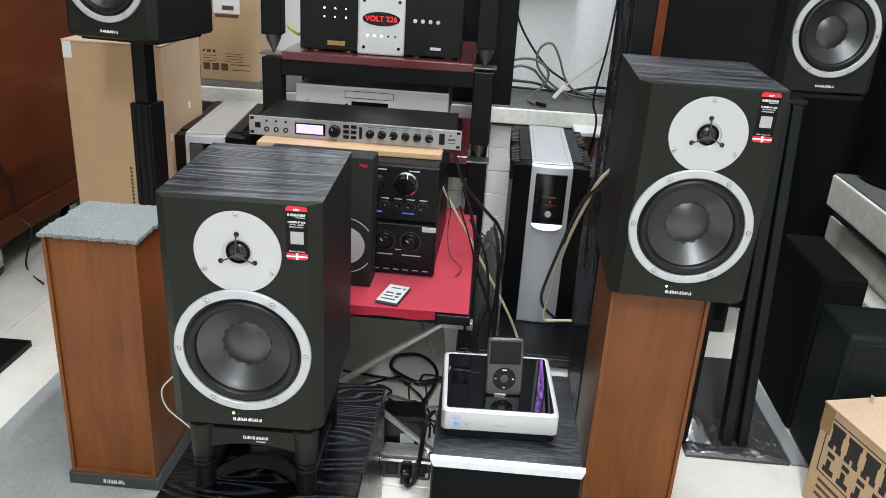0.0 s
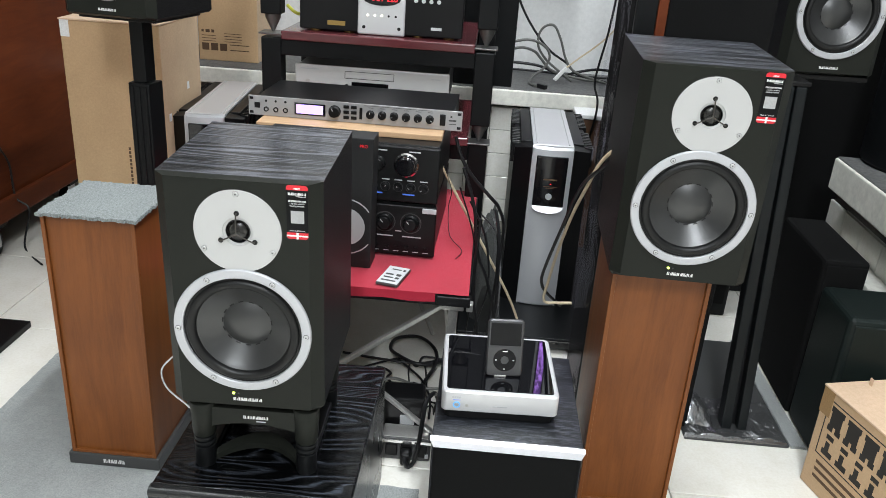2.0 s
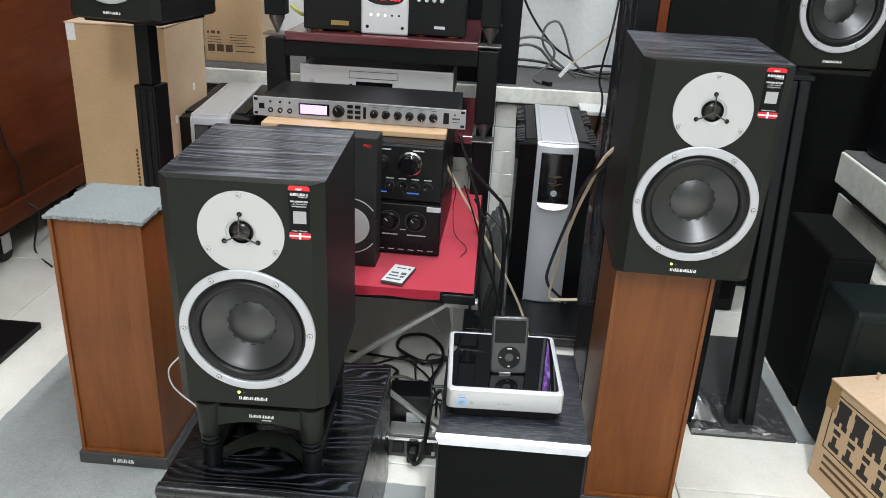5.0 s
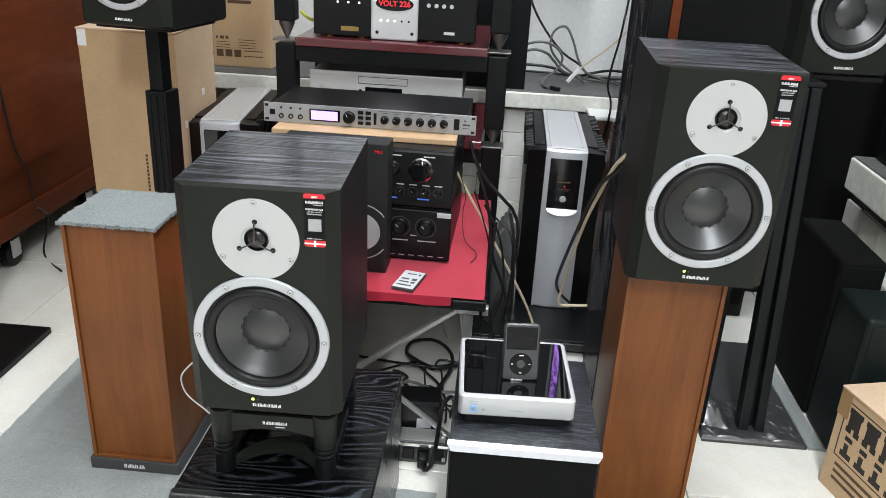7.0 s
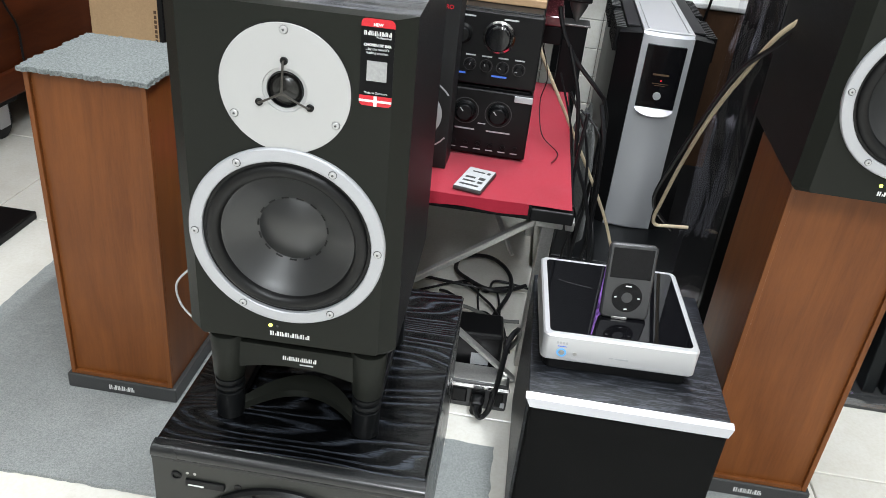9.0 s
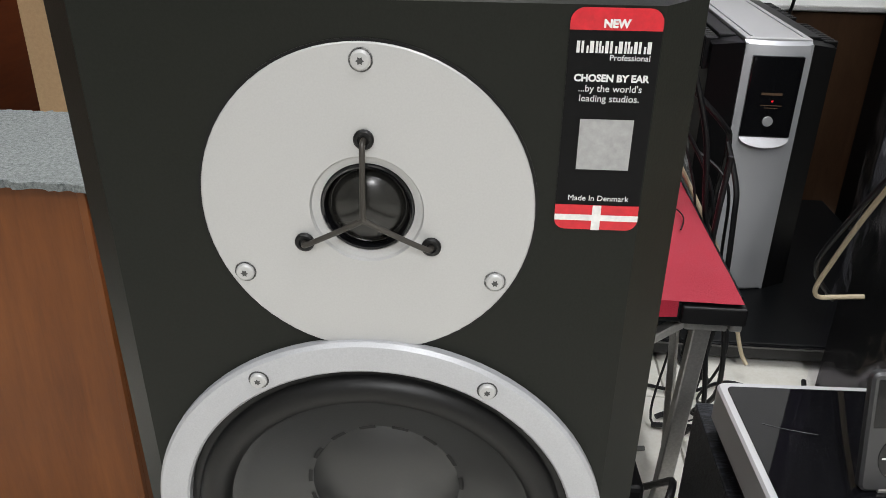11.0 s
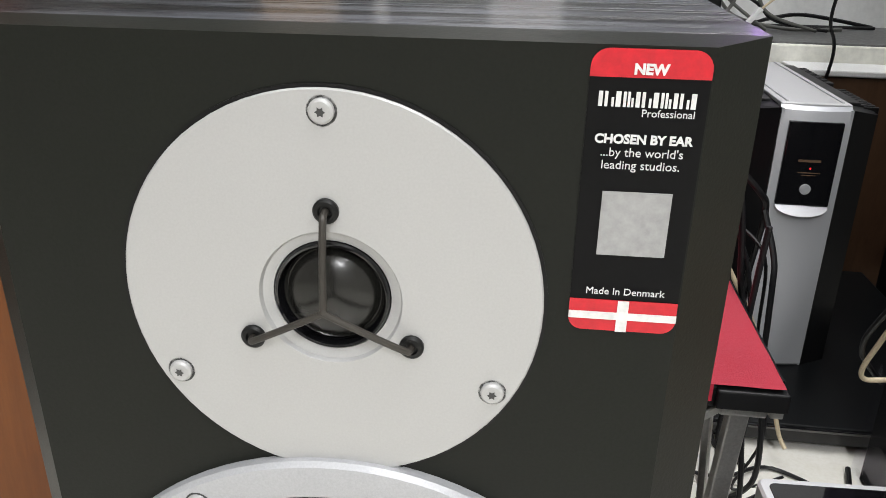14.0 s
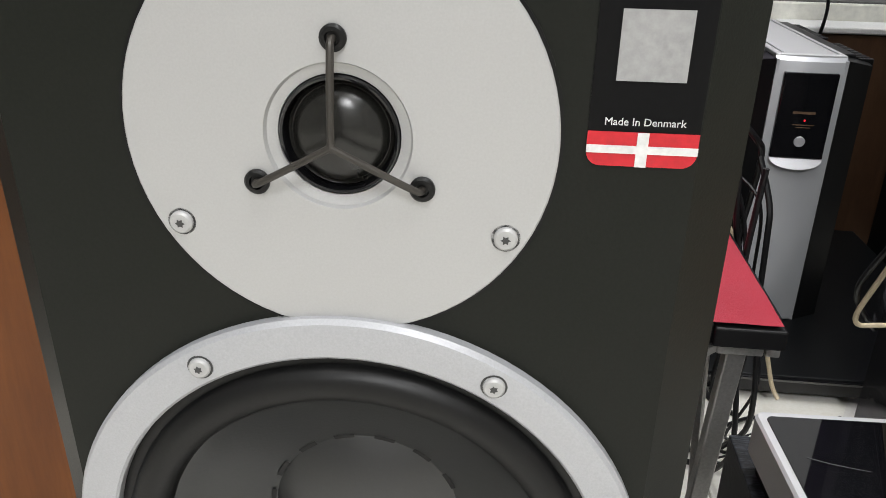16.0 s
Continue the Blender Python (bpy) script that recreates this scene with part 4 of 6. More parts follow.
for name, a, b, w, d in (("leg", (-0.026, 1.415, TZ - 0.04), (-0.030, 1.45, F), 0.020, 0.014), ("leg", (-0.045, 1.46, TZ - 0.03), (-0.008, 1.52, F), 0.010, 0.008),
                         ("leg", (-0.74, 1.415, TZ - 0.03), (-0.74, 1.45, F), 0.020, 0.014), ("leg", (-0.03, 2.0, TZ - 0.03), (-0.03, 1.96, F), 0.02, 0.014), ("leg", (-0.74, 2.0, TZ - 0.03), (-0.74, 1.96, F), 0.02, 0.014),
                         ("brace", (-0.045, 1.408, TZ - 0.034), (-0.42, 1.408, 0.05), 0.016, 0.009), ("brace", (-0.165, 1.345, 0.168), (-0.040, 1.345, 0.068), 0.012, 0.008),
                         ("brace", (-0.19, 1.75, TZ - 0.03), (-0.07, 1.6, 0.16), 0.009, 0.007)):
    part(name, bar(a, b, w, d), M_ALU, tb, "worn aluminium tube")


# ---- karaoke amplifiers on the table ----
def knob(parent, x, z, r, y, mat=M_BLACK, d=0.016, rim=None, turn=30.0):
    bm = bmesh.new()
    prof = [(r * 1.05, 0), (r * 1.05, d * 0.15), (r * 0.95, d * 0.2), (r * 0.9, d * 0.92), (r * 0.82, d), (0, d)]
    lathe(bm, prof, 28, at_front(x, y, z))
    k = part("knob", bm, mat, parent, "", True)
    if rim:
        part("rim", lathe(bmesh.new(), [(r * 1.22, 0), (r * 1.22, 0.0015), (r * 1.06, 0.0035), (r * 1.06, 0)], 32, at_front(x, y, z)), rim, k, "polished rim", True)
    m = at_front(x, y - d - 0.0001, z) @ pose(0, 0, 0, 0, 0, turn)
    b = boxm(-r * 0.06, r * 0.06, r * 0.25, r * 0.8, 0, 0.0004)
    bmesh.ops.transform(b, matrix=m, verts=b.verts)
    part("pointer", b, M_KSILVER, k) if r < 0.02 else b.free()
    return k


def amp(label, z0, z1, y0):
    a = thing("amplifier", pose(-0.275, y0, z0, 0, 0, -1.5), label, "amplifier", "karaoke amplifiers")
    h = z1 - z0
    part("case", boxm(-0.195, 0.195, 0.006, 0.33, 0.006, h, 0.002), M_SATIN, a, "black steel case")
    part("front_panel", boxm(-0.198, 0.198, -0.006, 0.006, 0.004, h - 0.002, 0.003), M_BLACK, a, "black front panel")
    for sx in (-0.16, 0.16):
        for sy in (0.03, 0.29):
            part("foot", lathe(bmesh.new(), [(0, 0), (0.014, 0), (0.014, 0.0065), (0, 0.0065)], 16, pose(sx, sy, 0)), M_RUBBER, a)
    return a


ya = 1.555
amp1 = amp("black karaoke amplifier with two small dials", TZ + 0.001, 0.490, ya)
for x in (0.09, 0.145):
    knob(amp1, x, 0.078, 0.0145, -0.006, M_BLACK, 0.014, M_SATIN, 40)
    part("dial_scale", lathe(bmesh.new(), [(0.0225, 0), (0.0225, 0.0004), (0.0212, 0.0004)], 32, at_front(x, -0.006, 0.078)), M_DARKGREY, amp1, "pale ring scale")
bars("legend", [(0.075, 0.108, 0.046, 0.0485), (0.128, 0.168, 0.046, 0.0485), (0.113, 0.126, 0.058, 0.060)], -0.006, M_KSILVER, amp1, "pale plain bars")
for k in range(6):
    part("jack", lathe(bmesh.new(), [(0.0045, 0), (0.0045, 0.002), (0.0028, 0.0022), (0.0026, -0.002), (0, -0.002)], 16, at_front(0.075 + 0.021 * k, -0.006, 0.022)), M_SATIN, amp1, "", True)
bars("legend", [(0.068 + 0.021 * k, 0.080 + 0.021 * k, 0.0125, 0.0142) for k in range(6)], -0.006, M_KSILVER, amp1, "pale plain bars")
part("corner_block", boxm(0.168, 0.198, -0.008, -0.006, 0.103, 0.114, 0.001), M_KSILVER, amp1, "silver corner block")
amp2 = amp("black karaoke mixing amplifier with a large volume dial", 0.491, 0.615, ya)
knob(amp2, 0.13, 0.084, 0.021, -0.006, M_GLOSS, 0.02, M_CHROME, 150)
knob(amp2, 0.072, 0.084, 0.013, -0.006, M_BLACK, 0.016, M_SATIN, 0)
for k in range(5):
    knob(amp2, 0.062 + 0.0265 * k, 0.036, 0.0075, -0.006, M_BLACK, 0.012, None, 40 * k - 60)
    part("dial_scale", lathe(bmesh.new(), [(0.0105, 0), (0.0105, 0.0004), (0.0095, 0.0004)], 24, at_front(0.062 + 0.0265 * k, -0.006, 0.036)), M_DARKGREY, amp2, "pale ring scale")
bars("legend", [(0.054 + 0.0265 * k, 0.070 + 0.0265 * k, 0.050, 0.0523) for k in range(5)] + [(0.135, 0.158, 0.111, 0.1135), (0.055, 0.090, 0.111, 0.1135)], -0.006, M_PALE, amp2, "pale plain bars")
bars("blue_legend", [(0.055, 0.083, 0.0195, 0.0225), (0.125, 0.150, 0.0195, 0.0225)], -0.006, G_STRIP, amp2, "faint blue bars")

solo("wooden_board", boxm(-0.47, -0.078, 1.60, 1.90, 0.6155, 0.6275, 0.0015), M_TAN, Matrix(), "pale tan wooden board lying on the amplifiers", "board")

# printed carton in front of the amplifiers
ct = thing("product_carton", pose(-0.31, 1.475, TZ + 0.001, 0, 0, -1.5), "black printed carton standing on the red table", "box")
part("carton", boxm(-0.105, 0.107, 0.0, 0.06, 0.0, 0.272, 0.0012), M_CARTON, ct, "dark grey printed carton")
writing("PRO", 0.0085, M_REDLABEL, ct, pose(0.088, -0.0006, 0.2565), bold=0.0002)
for r0, r1, mt in ((0.060, 0.0575, M_KSILVER), (0.040, 0.0, M_KSILVER)):
    prof = [(r0, 0.0003), (r1, 0.0004)]
    bm = bmesh.new()
    m = at_front(0.054, 0.0, 0.088)
    lathe(bm, prof, 40, m)
    bmesh.ops.delete(bm, geom=[v for v in bm.verts if v.co.x > 0.106], context="VERTS")
    part("printed_ring", bm, mt, ct, "grey printed disc")

# rack equaliser
eq = thing("rack_processor", pose(-0.271, 1.652, 0.6278, 0, 0, -1.0), "silver one-unit rack processor with a lit display", "rack unit")
part("case", boxm(-0.212, 0.212, 0.003, 0.185, 0.0, 0.042, 0.001), M_SATIN, eq, "black steel case")
part("front_panel", boxm(-0.2305, 0.2305, 0.0, 0.003, 0.0003, 0.0425, 0.0006), M_EQFACE, eq, "silver front panel")
lcd = part("display", boxm(-0.130, -0.063, -0.002, 0.0, 0.0085, 0.034, 0.0005), M_GLOSS, eq, "display window")
part("lit_screen", boxm(-0.126, -0.068, -0.0026, -0.0021, 0.0115, 0.031), G_LCD, lcd, "lit pale violet screen")
knob(eq, -0.043, 0.0215, 0.0125, 0.0, M_BLACK, 0.014)
for i in range(2):
    for j in range(3):
        part("button", boxm(-0.024 + 0.0165 * i, -0.012 + 0.0165 * i, -0.003, 0.0, 0.007 + 0.0115 * j, 0.014 + 0.0115 * j, 0.0008), M_BLACK, eq)
part("slot", boxm(0.0105, 0.0165, -0.002, 0.0, 0.009, 0.034, 0.0004), M_BLACK, eq)
for k in range(6):
    knob(eq, 0.034 + 0.0255 * k, 0.021, 0.0085, 0.0, M_BLACK, 0.012, None, 50 * k)
part("rocker_switch", boxm(0.183, 0.195, -0.003, 0.0, 0.010, 0.034, 0.001), M_BLACK, eq)
for x in (-0.192, -0.171, -0.150):
    part("jack", lathe(bmesh.new(), [(0.0055, 0), (0.0055, 0.002), (0.0035, 0.0022), (0.0032, -0.001), (0, -0.001)], 16, at_front(x, 0, 0.0145)), M_SATIN, eq, "", True)
    part("indicator", disc(x, 0, 0.0325, 0.0025, 0.001, 12), M_BLACK, eq)
for x in (-0.224, 0.224):
    for z in (0.0065, 0.0365):
        part("rack_slot", boxm(x - 0.004, x + 0.004, -0.0004, 0.0, z - 0.0028, z + 0.0028, 0.0001), M_BLACK, eq)
part("logo_block", boxm(-0.2175, -0.2055, -0.0005, 0.0, 0.016, 0.028), M_BLACK, eq, "black plain block")
bars("legend", [(0.202, 0.218, 0.020, 0.0235), (0.205, 0.209, 0.028, 0.032), (0.202, 0.218, 0.0135, 0.015)] + [(0.029 + 0.0255 * k, 0.040 + 0.0255 * k, 0.0345, 0.0355) for k in range(6)] + [(0.02, 0.165, 0.0385, 0.0393)], 0.0, M_DARKGREY, eq, "dark plain bars")

# remote
rm = thing("remote_control", pose(-0.150, 1.435, TZ + 0.0015, 0, 0, -13), "small white card remote lying on the red felt", "remote")
part("case", boxm(-0.023, 0.023, -0.042, 0.042, 0.0, 0.0065, 0.0018), M_DARKGREY, rm, "dark edge")
part("face", boxm(-0.0215, 0.0215, -0.0405, 0.0405, 0.0066, 0.0071, 0.0), M_PALE, rm, "pale grey face")
rects = [(-0.012, 0.008, 0.024, 0.028), (0.012, 0.017, 0.022, 0.030), (-0.016, 0.0, -0.002, 0.004), (0.006, 0.016, -0.004, 0.006), (-0.016, 0.004, -0.016, -0.011), (0.008, 0.016, -0.018, -0.010), (-0.016, 0.014, -0.031, -0.026)]
bm = bmesh.new()
for x0, x1, y0, y1 in rects:
    box(bm, x0, x1, y0, y1, 0.0072, 0.0076)
part("printed_text", bm, M_DARKGREY, rm, "dark plain bars")

# ---- equipment rack ----
rk = thing("equipment_rack", pose(-0.272, 1.985, 0), "black tubular hi-fi rack with burgundy shelves", "rack")
for z0, z1 in ((F, 0.245), (0.29, 0.515), (0.56, 0.745), (0.80, 1.25)):
    for sx in (-0.268, 0.268):
        for sy in (0.0, 0.43):
            part("post", boxm(sx - 0.025, sx + 0.025, sy, sy + 0.05, z0, z1, 0.003), M_SATIN, rk, "square black post")
            if z0 < 0.1:
                continue
            part("spike", lathe(bmesh.new(), [(0, z0 - 0.044), (0.003, z0 - 0.0435), (0.019, z0 - 0.010), (0.020, z0), (0, z0)], 20, pose(sx, sy + 0.025, 0)), M_SPIKE, rk, "turned steel spike", True)
            part("spike_cup", boxm(sx - 0.030, sx + 0.030, sy - 0.004, sy + 0.054, z0 - 0.048, z0 - 0.044, 0.001), M_SPIKE, rk, "thin steel plate")
for zz in (0.5, 0.735):
    part("rail", boxm(-0.243, 0.243, 0.002, 0.032, zz - 0.032, zz + 0.006, 0.002), M_SATIN, rk)
    part("rail", boxm(-0.243, 0.243, 0.448, 0.478, zz - 0.032, zz + 0.006, 0.002), M_SATIN, rk)
    part("shelf", boxm(-0.242, 0.242, -0.004, 0.47, zz + 0.0065, zz + 0.0285, 0.003), M_BURGUNDY, rk, "burgundy lacquered shelf")

pc = thing("power_conditioner", pose(-0.270, 2.02, 0.755), "black power conditioner with a silver centre and red display", "power conditioner")
part("case", boxm(-0.195, 0.195, 0.01, 0.36, 0.012, 0.19, 0.003), M_SATIN, pc, "black case")
part("front_panel", boxm(-0.205, 0.205, 0.0, 0.01, 0.013, 0.19, 0.003), M_BLACK, pc, "black front panel")
part("centre_plate", boxm(-0.058, 0.060, -0.007, 0.0, 0.010, 0.185, 0.004), M_SILVER, pc, "silver centre plate")
bm = lathe(bmesh.new(), [(0.047, 0), (0.047, 0.001), (0.045, 0.002), (0, 0.002)], 40)
bmesh.ops.transform(bm, matrix=at_front(0.001, -0.007, 0.098) @ Matrix.Diagonal((1, 0.36, 1, 1)), verts=bm.verts)
part("display", bm, M_GLOSS, pc, "oval dark display")
writing("VOLT 226", 0.0185, G_RED, pc, pose(0.001, -0.0095, 0.098), label="glowing red digits", bold=0.0002)
for k in range(5):
    part("indicator", disc(-0.033 + 0.0175 * k, -0.007, 0.057, 0.0028, 0.001, 12), G_WHITE if k < 3 else M_BLACK, pc)
for sx in (-0.042, 0.046):
    for sz in (0.028, 0.14):
        part("bolt", disc(sx, -0.007, sz, 0.0042, 0.002, 12), M_BLACK, pc)
for i in range(3):
    for j in range(2):
        part("status_light", disc(-0.143 + 0.027 * i, 0.0, 0.095 + 0.021 * j, 0.0024, 0.001, 12), G_WHITE, pc)
for k in range(4):
    part("button", disc(0.085 + 0.019 * k, 0.0, 0.098, 0.005, 0.003, 16), M_PALE, pc)
part("badge", boxm(-0.135, -0.090, -0.0012, 0.0, 0.026, 0.037, 0.0004), M_GOLD, pc, "brass badge")
bars("legend", [(0.125, 0.152, 0.030, 0.037)], 0.0, M_PALE, pc, "pale plain bar")
for sx in (-0.17, -0.085, 0.09, 0.17):
    part("foot", lathe(bmesh.new(), [(0, 0.0087), (0.014, 0.0087), (0.014, 0.0135), (0, 0.0135)], 20, pose(sx, 0.03, 0)), M_GOLD, pc)

cd = thing("cd_player", pose(-0.290, 2.03, 0.5535), "slim silver disc player on the rack shelf", "disc player")
part("case", boxm(-0.196, 0.196, 0.008, 0.29, 0.040, 0.122, 0.002), M_SATIN, cd, "black case")
part("front_panel", boxm(-0.200, 0.200, 0.0, 0.008, 0.040, 0.124, 0.003), M_PALE_SILVER, cd, "silver front panel")
for x0, x1, z0, z1 in ((-0.071, 0.057, 0.0945, 0.0958), (-0.071, 0.057, 0.1122, 0.1135), (-0.071, -0.0697, 0.0958, 0.1122), (0.0557, 0.057, 0.0958, 0.1122)):
    part("tray_joint", boxm(x0, x1, -0.0006, 0.0, z0, z1), M_DARKGREY, cd, "dark joint round the disc tray")
part("tray", boxm(-0.0695, 0.0555, -0.0015, 0.0, 0.0962, 0.1118, 0.0005), M_PALE_SILVER, cd, "disc tray")
part("display", boxm(-0.053, 0.043, -0.001, 0.0, 0.064, 0.087, 0.0004), M_GLOSS, cd, "dark display")
part("eye", disc(-0.066, 0.0, 0.076, 0.0042, 0.0008, 20), M_GLOSS, cd, "dark sensor eye")
part("power_button", disc(-0.167, 0.0, 0.081, 0.0058, 0.002, 20), M_ALU, cd)
for k in range(5):
    part("button", disc(0.076 + 0.022 * k + (0.014 if k else 0), 0.0, 0.074, 0.0050, 0.003, 16), M_ALU, cd)
bars("legend", [(-0.186, -0.138, 0.112, 0.1145), (0.153, 0.177, 0.107, 0.1095)], 0.0, M_KSILVER, cd, "faint plain bars")
for sx in (-0.17, 0.17):
    for sy in (0.03, 0.26):
        part("foot", lathe(bmesh.new(), [(0, -0.025), (0.018, -0.025), (0.018, 0.041), (0, 0.041)], 16, pose(sx, sy, 0)), M_BLACK, cd)
solo("loudspeaker_cabinet", boxm(-0.13, 0.088, 2.62, 2.86, LEDGE_Z, 1.45, 0.004), M_SATIN, Matrix(), "tall black loudspeaker cabinet on the ledge", "speaker")


# ---- low platforms ----
def platform(x0, x1, y0, y1, label):
    p = thing("amplifier_platform", pose(x0, y0, F), label, "platform", "amplifier platforms")
    w, d = x1 - x0, y1 - y0
    part("slab", boxm(0, w, 0.006, d, 0.012, 0.040, 0.003), M_SATIN, p, "satin black slab")
    part("front_trim", boxm(0.001, w - 0.001, 0.0, 0.0055, 0.014, 0.0385, 0.0015), M_GLOSS, p, "gloss black front trim")
    part("trim_line", boxm(0.002, w - 0.002, -0.0012, -0.0002, 0.034, 0.037), M_SPIKE, p, "thin steel line")
    for fx in (0.03, w - 0.03):
        for fy in (0.04, d - 0.04):
            part("foot", lathe(bmesh.new(), [(0, 0), (0.016, 0), (0.018, 0.0125), (0, 0.0125)], 20, pose(fx, fy, 0)), M_RUBBER, p)


# ---- monoblock amplifiers ----
def monoblock(m, label):
    k = thing("monoblock_amplifier", m, label, "amplifier", "monoblock amplifiers")
    H, D = 0.452, 0.46
    cw = 0.0535
    part("chassis", boxm(-cw, cw, 0.02, D, 0.0, H - 0.004, 0.002), M_SATIN, k, "black chassis")
    bm = bmesh.new()
    n = 12
    zs = [0.0, 0.004, 0.03, 0.1, 0.2, 0.285, 0.30, H - 0.03, H - 0.006, H]
    rws = []
    for z in zs:
        y = 0.0 if 0.003 < z < H - 0.02 else (0.003 if z < 0.003 else 0.004 if z < H - 0.003 else 0.012)
        rws.append([bm.verts.new((-cw + 2 * cw * i / n, y - 0.009 * (1 - ((i - n / 2) / (n / 2)) ** 2), z)) for i in range(n + 1)])
    for a, b in zip(rws, rws[1:]):
        for i in range(n):
            bm.faces.new((a[i], a[i + 1], b[i + 1], b[i]))
    part("front_column", bm, M_KSILVER, k, "bowed silver front column", True)
    part("side_cheek", boxm(-cw, -cw + 0.004, 0.0, 0.03, 0.0, H - 0.004), M_KSILVER, k)
    part("side_cheek", boxm(cw - 0.004, cw, 0.0, 0.03, 0.0, H - 0.004), M_KSILVER, k)
    part("top_cover", boxm(-cw, cw, 0.011, D, H - 0.004, H + 0.003, 0.0015), M_SILVER, k, "pale silver top cover")
    for sx in (-1, 1):
        part("top_rib", boxm(sx * 0.042 - 0.002, sx * 0.042 + 0.002, 0.02, D - 0.01, H + 0.003, H + 0.0055, 0.0008), M_SILVER, k)
    part("window", boxm(-0.0410, 0.0410, -0.0105, 0.0, 0.294, H - 0.022, 0.002), M_GLOSS, k, "black front window")
    bm = bmesh.new()
    lo = [bm.verts.new((0.0410 * math.cos(radians(a)), -0.0095 + 0.012 * math.sin(radians(a)), 0.2935 + 0.015 * math.sin(radians(a)))) for a in range(180, 361, 15)]
    bm.faces.new(lo)
    part("window_lip", bm, M_WHITEMETAL, k, "bright curved lip under the window")
    part("power_button", disc(0.0, -0.0105, 0.322, 0.0085, 0.003, 28), M_WHITEMETAL, k, "round silver button")
    part("indicator", disc(0.002, -0.0105, 0.356, 0.0016, 0.0006, 10), G_RED, k, "red light")
    bars("legend", [(-0.016, 0.018, 0.348, 0.3495), (-0.010, 0.012, 0.344, 0.3452), (-0.018, 0.016, 0.366, 0.370)], -0.0105, M_PRINT, k, "dim plain bars")
    for sx in (-1, 1):
        x0, x1 = (-0.100, -cw - 0.001) if sx < 0 else (cw + 0.001, 0.100)
        s = part("heat_sink", boxm(x0, x1, 0.03, D, 0.0, H - 0.012, 0.003), M_BLACK, k, "black finned heat sink")
        bm = bmesh.new()
        a = [(x0, x1)[sx < 0], (x0, x1)[sx > 0]]
        v = [bm.verts.new(q) for q in ((a[0], 0.001, 0.0), (a[1], 0.0295, 0.0), (a[1], 0.0295, H - 0.014), (a[0], 0.001, H - 0.004))]
        bm.faces.new(v)
        w = [bm.verts.new(q) for q in ((a[0], 0.001, H - 0.004), (a[1], 0.0295, H - 0.014), (a[1], 0.06, H - 0.011), (a[0], 0.06, H - 0.004))]
        bm.faces.new(w)
        part("front_cheek", bm, M_BLACK, k, "black angled cheek")
        part("sink_cover", boxm(x0 + (0.016 if sx < 0 else 0), x1 - (0 if sx < 0 else 0.016), 0.062, D, H - 0.0118, H - 0.002, 0.0015), M_BLACK, s, "smooth black cover strip")
        for q in range(24):
            y = 0.05 + 0.0175 * q
            if 10 <= q <= 12:
                continue
            xa, xb = (x0 - 0.008, x0 + 0.015) if sx < 0 else (x1 - 0.015, x1 + 0.008)
            part("fin", boxm(xa, xb, y, y + 0.006, H - 0.06, H - 0.006, 0.001, 1), M_BLACK, k)
    return k


# Slab brought forward and widened; the extra black stands for shaded floor.
platform(-0.02, 0.515, 1.80, 2.462, "low black platform under the silver amplifier, extended over shaded floor")
monoblock(pose(0.1925, 2.0, 0.0645, 0, 0, -1), "tall silver and black monoblock amplifier on a platform")
platform(-0.90, -0.57, 2.0, 2.58, "low black platform under the rear silver amplifier")
monoblock(pose(-0.744, 2.05, 0.0645, 0, 0, 5), "tall silver and black monoblock amplifier behind the monitor")

# ---- cardboard boxes ----
def cardboard(m, w, d, h, label, flaps=True):
    c = thing("cardboard_box", m, label, "box", "cardboard boxes")
    part("carton", boxm(0, w, 0, d, 0, h - 0.004, 0.003), M_CARD, c, "brown cardboard walls")
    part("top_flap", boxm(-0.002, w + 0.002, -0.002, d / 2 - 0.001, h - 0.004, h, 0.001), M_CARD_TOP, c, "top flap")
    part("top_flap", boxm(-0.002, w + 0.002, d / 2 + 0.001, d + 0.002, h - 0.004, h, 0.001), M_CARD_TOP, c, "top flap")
    return c


c1 = cardboard(pose(-1.088, 2.0, F, 0, 0, 1.5), 0.255, 0.30, 0.728, "tall brown cardboard carton beside the wooden cabinet")
part("white_tape", boxm(0.001, 0.024, -0.0008, 0.0, 0.682, 0.724), M_WHITE, c1, "white tape patch")
bars("printed_text", [(0.150, 0.156, 0.285 + 0.0108 * k, 0.293 + 0.0108 * k) for k in range(11)] + [(0.166, 0.171, 0.285 + 0.0108 * k, 0.292 + 0.0108 * k) for k in range(11)], 0.0, M_PRINT, c1, "brown plain printed bars")
for yy, zz in ((0.03, 0.47), (0.18, 0.53)):
    part("handle_plug", boxm(0.2545, 0.2565, yy, yy + 0.016, zz, zz + 0.02, 0.0005), M_WHITE, c1, "white plastic plug")
c2 = cardboard(pose(-0.985, 2.70, LEDGE_Z, 0, 0, 0), 0.205, 0.22, 0.62, "brown cardboard carton standing on the ledge")
part("label", boxm(0.055, 0.145, -0.0008, 0.0, 0.225, 0.285), M_WHITE, c2, "white shipping label")
bars("label_print", [(0.060, 0.14, 0.212, 0.222), (0.085 , 0.125, 0.236, 0.25)], -0.001, M_PRINT, c2, "brown plain bars")
bars("handling_marks", [(0.012 + 0.031 * k, 0.036 + 0.031 * k, 0.034, 0.058) for k in range(3)] + [(0.108, 0.175, 0.036, 0.039), (0.108, 0.175, 0.054, 0.057)], 0.0, M_PRINT, c2, "brown plain handling marks")
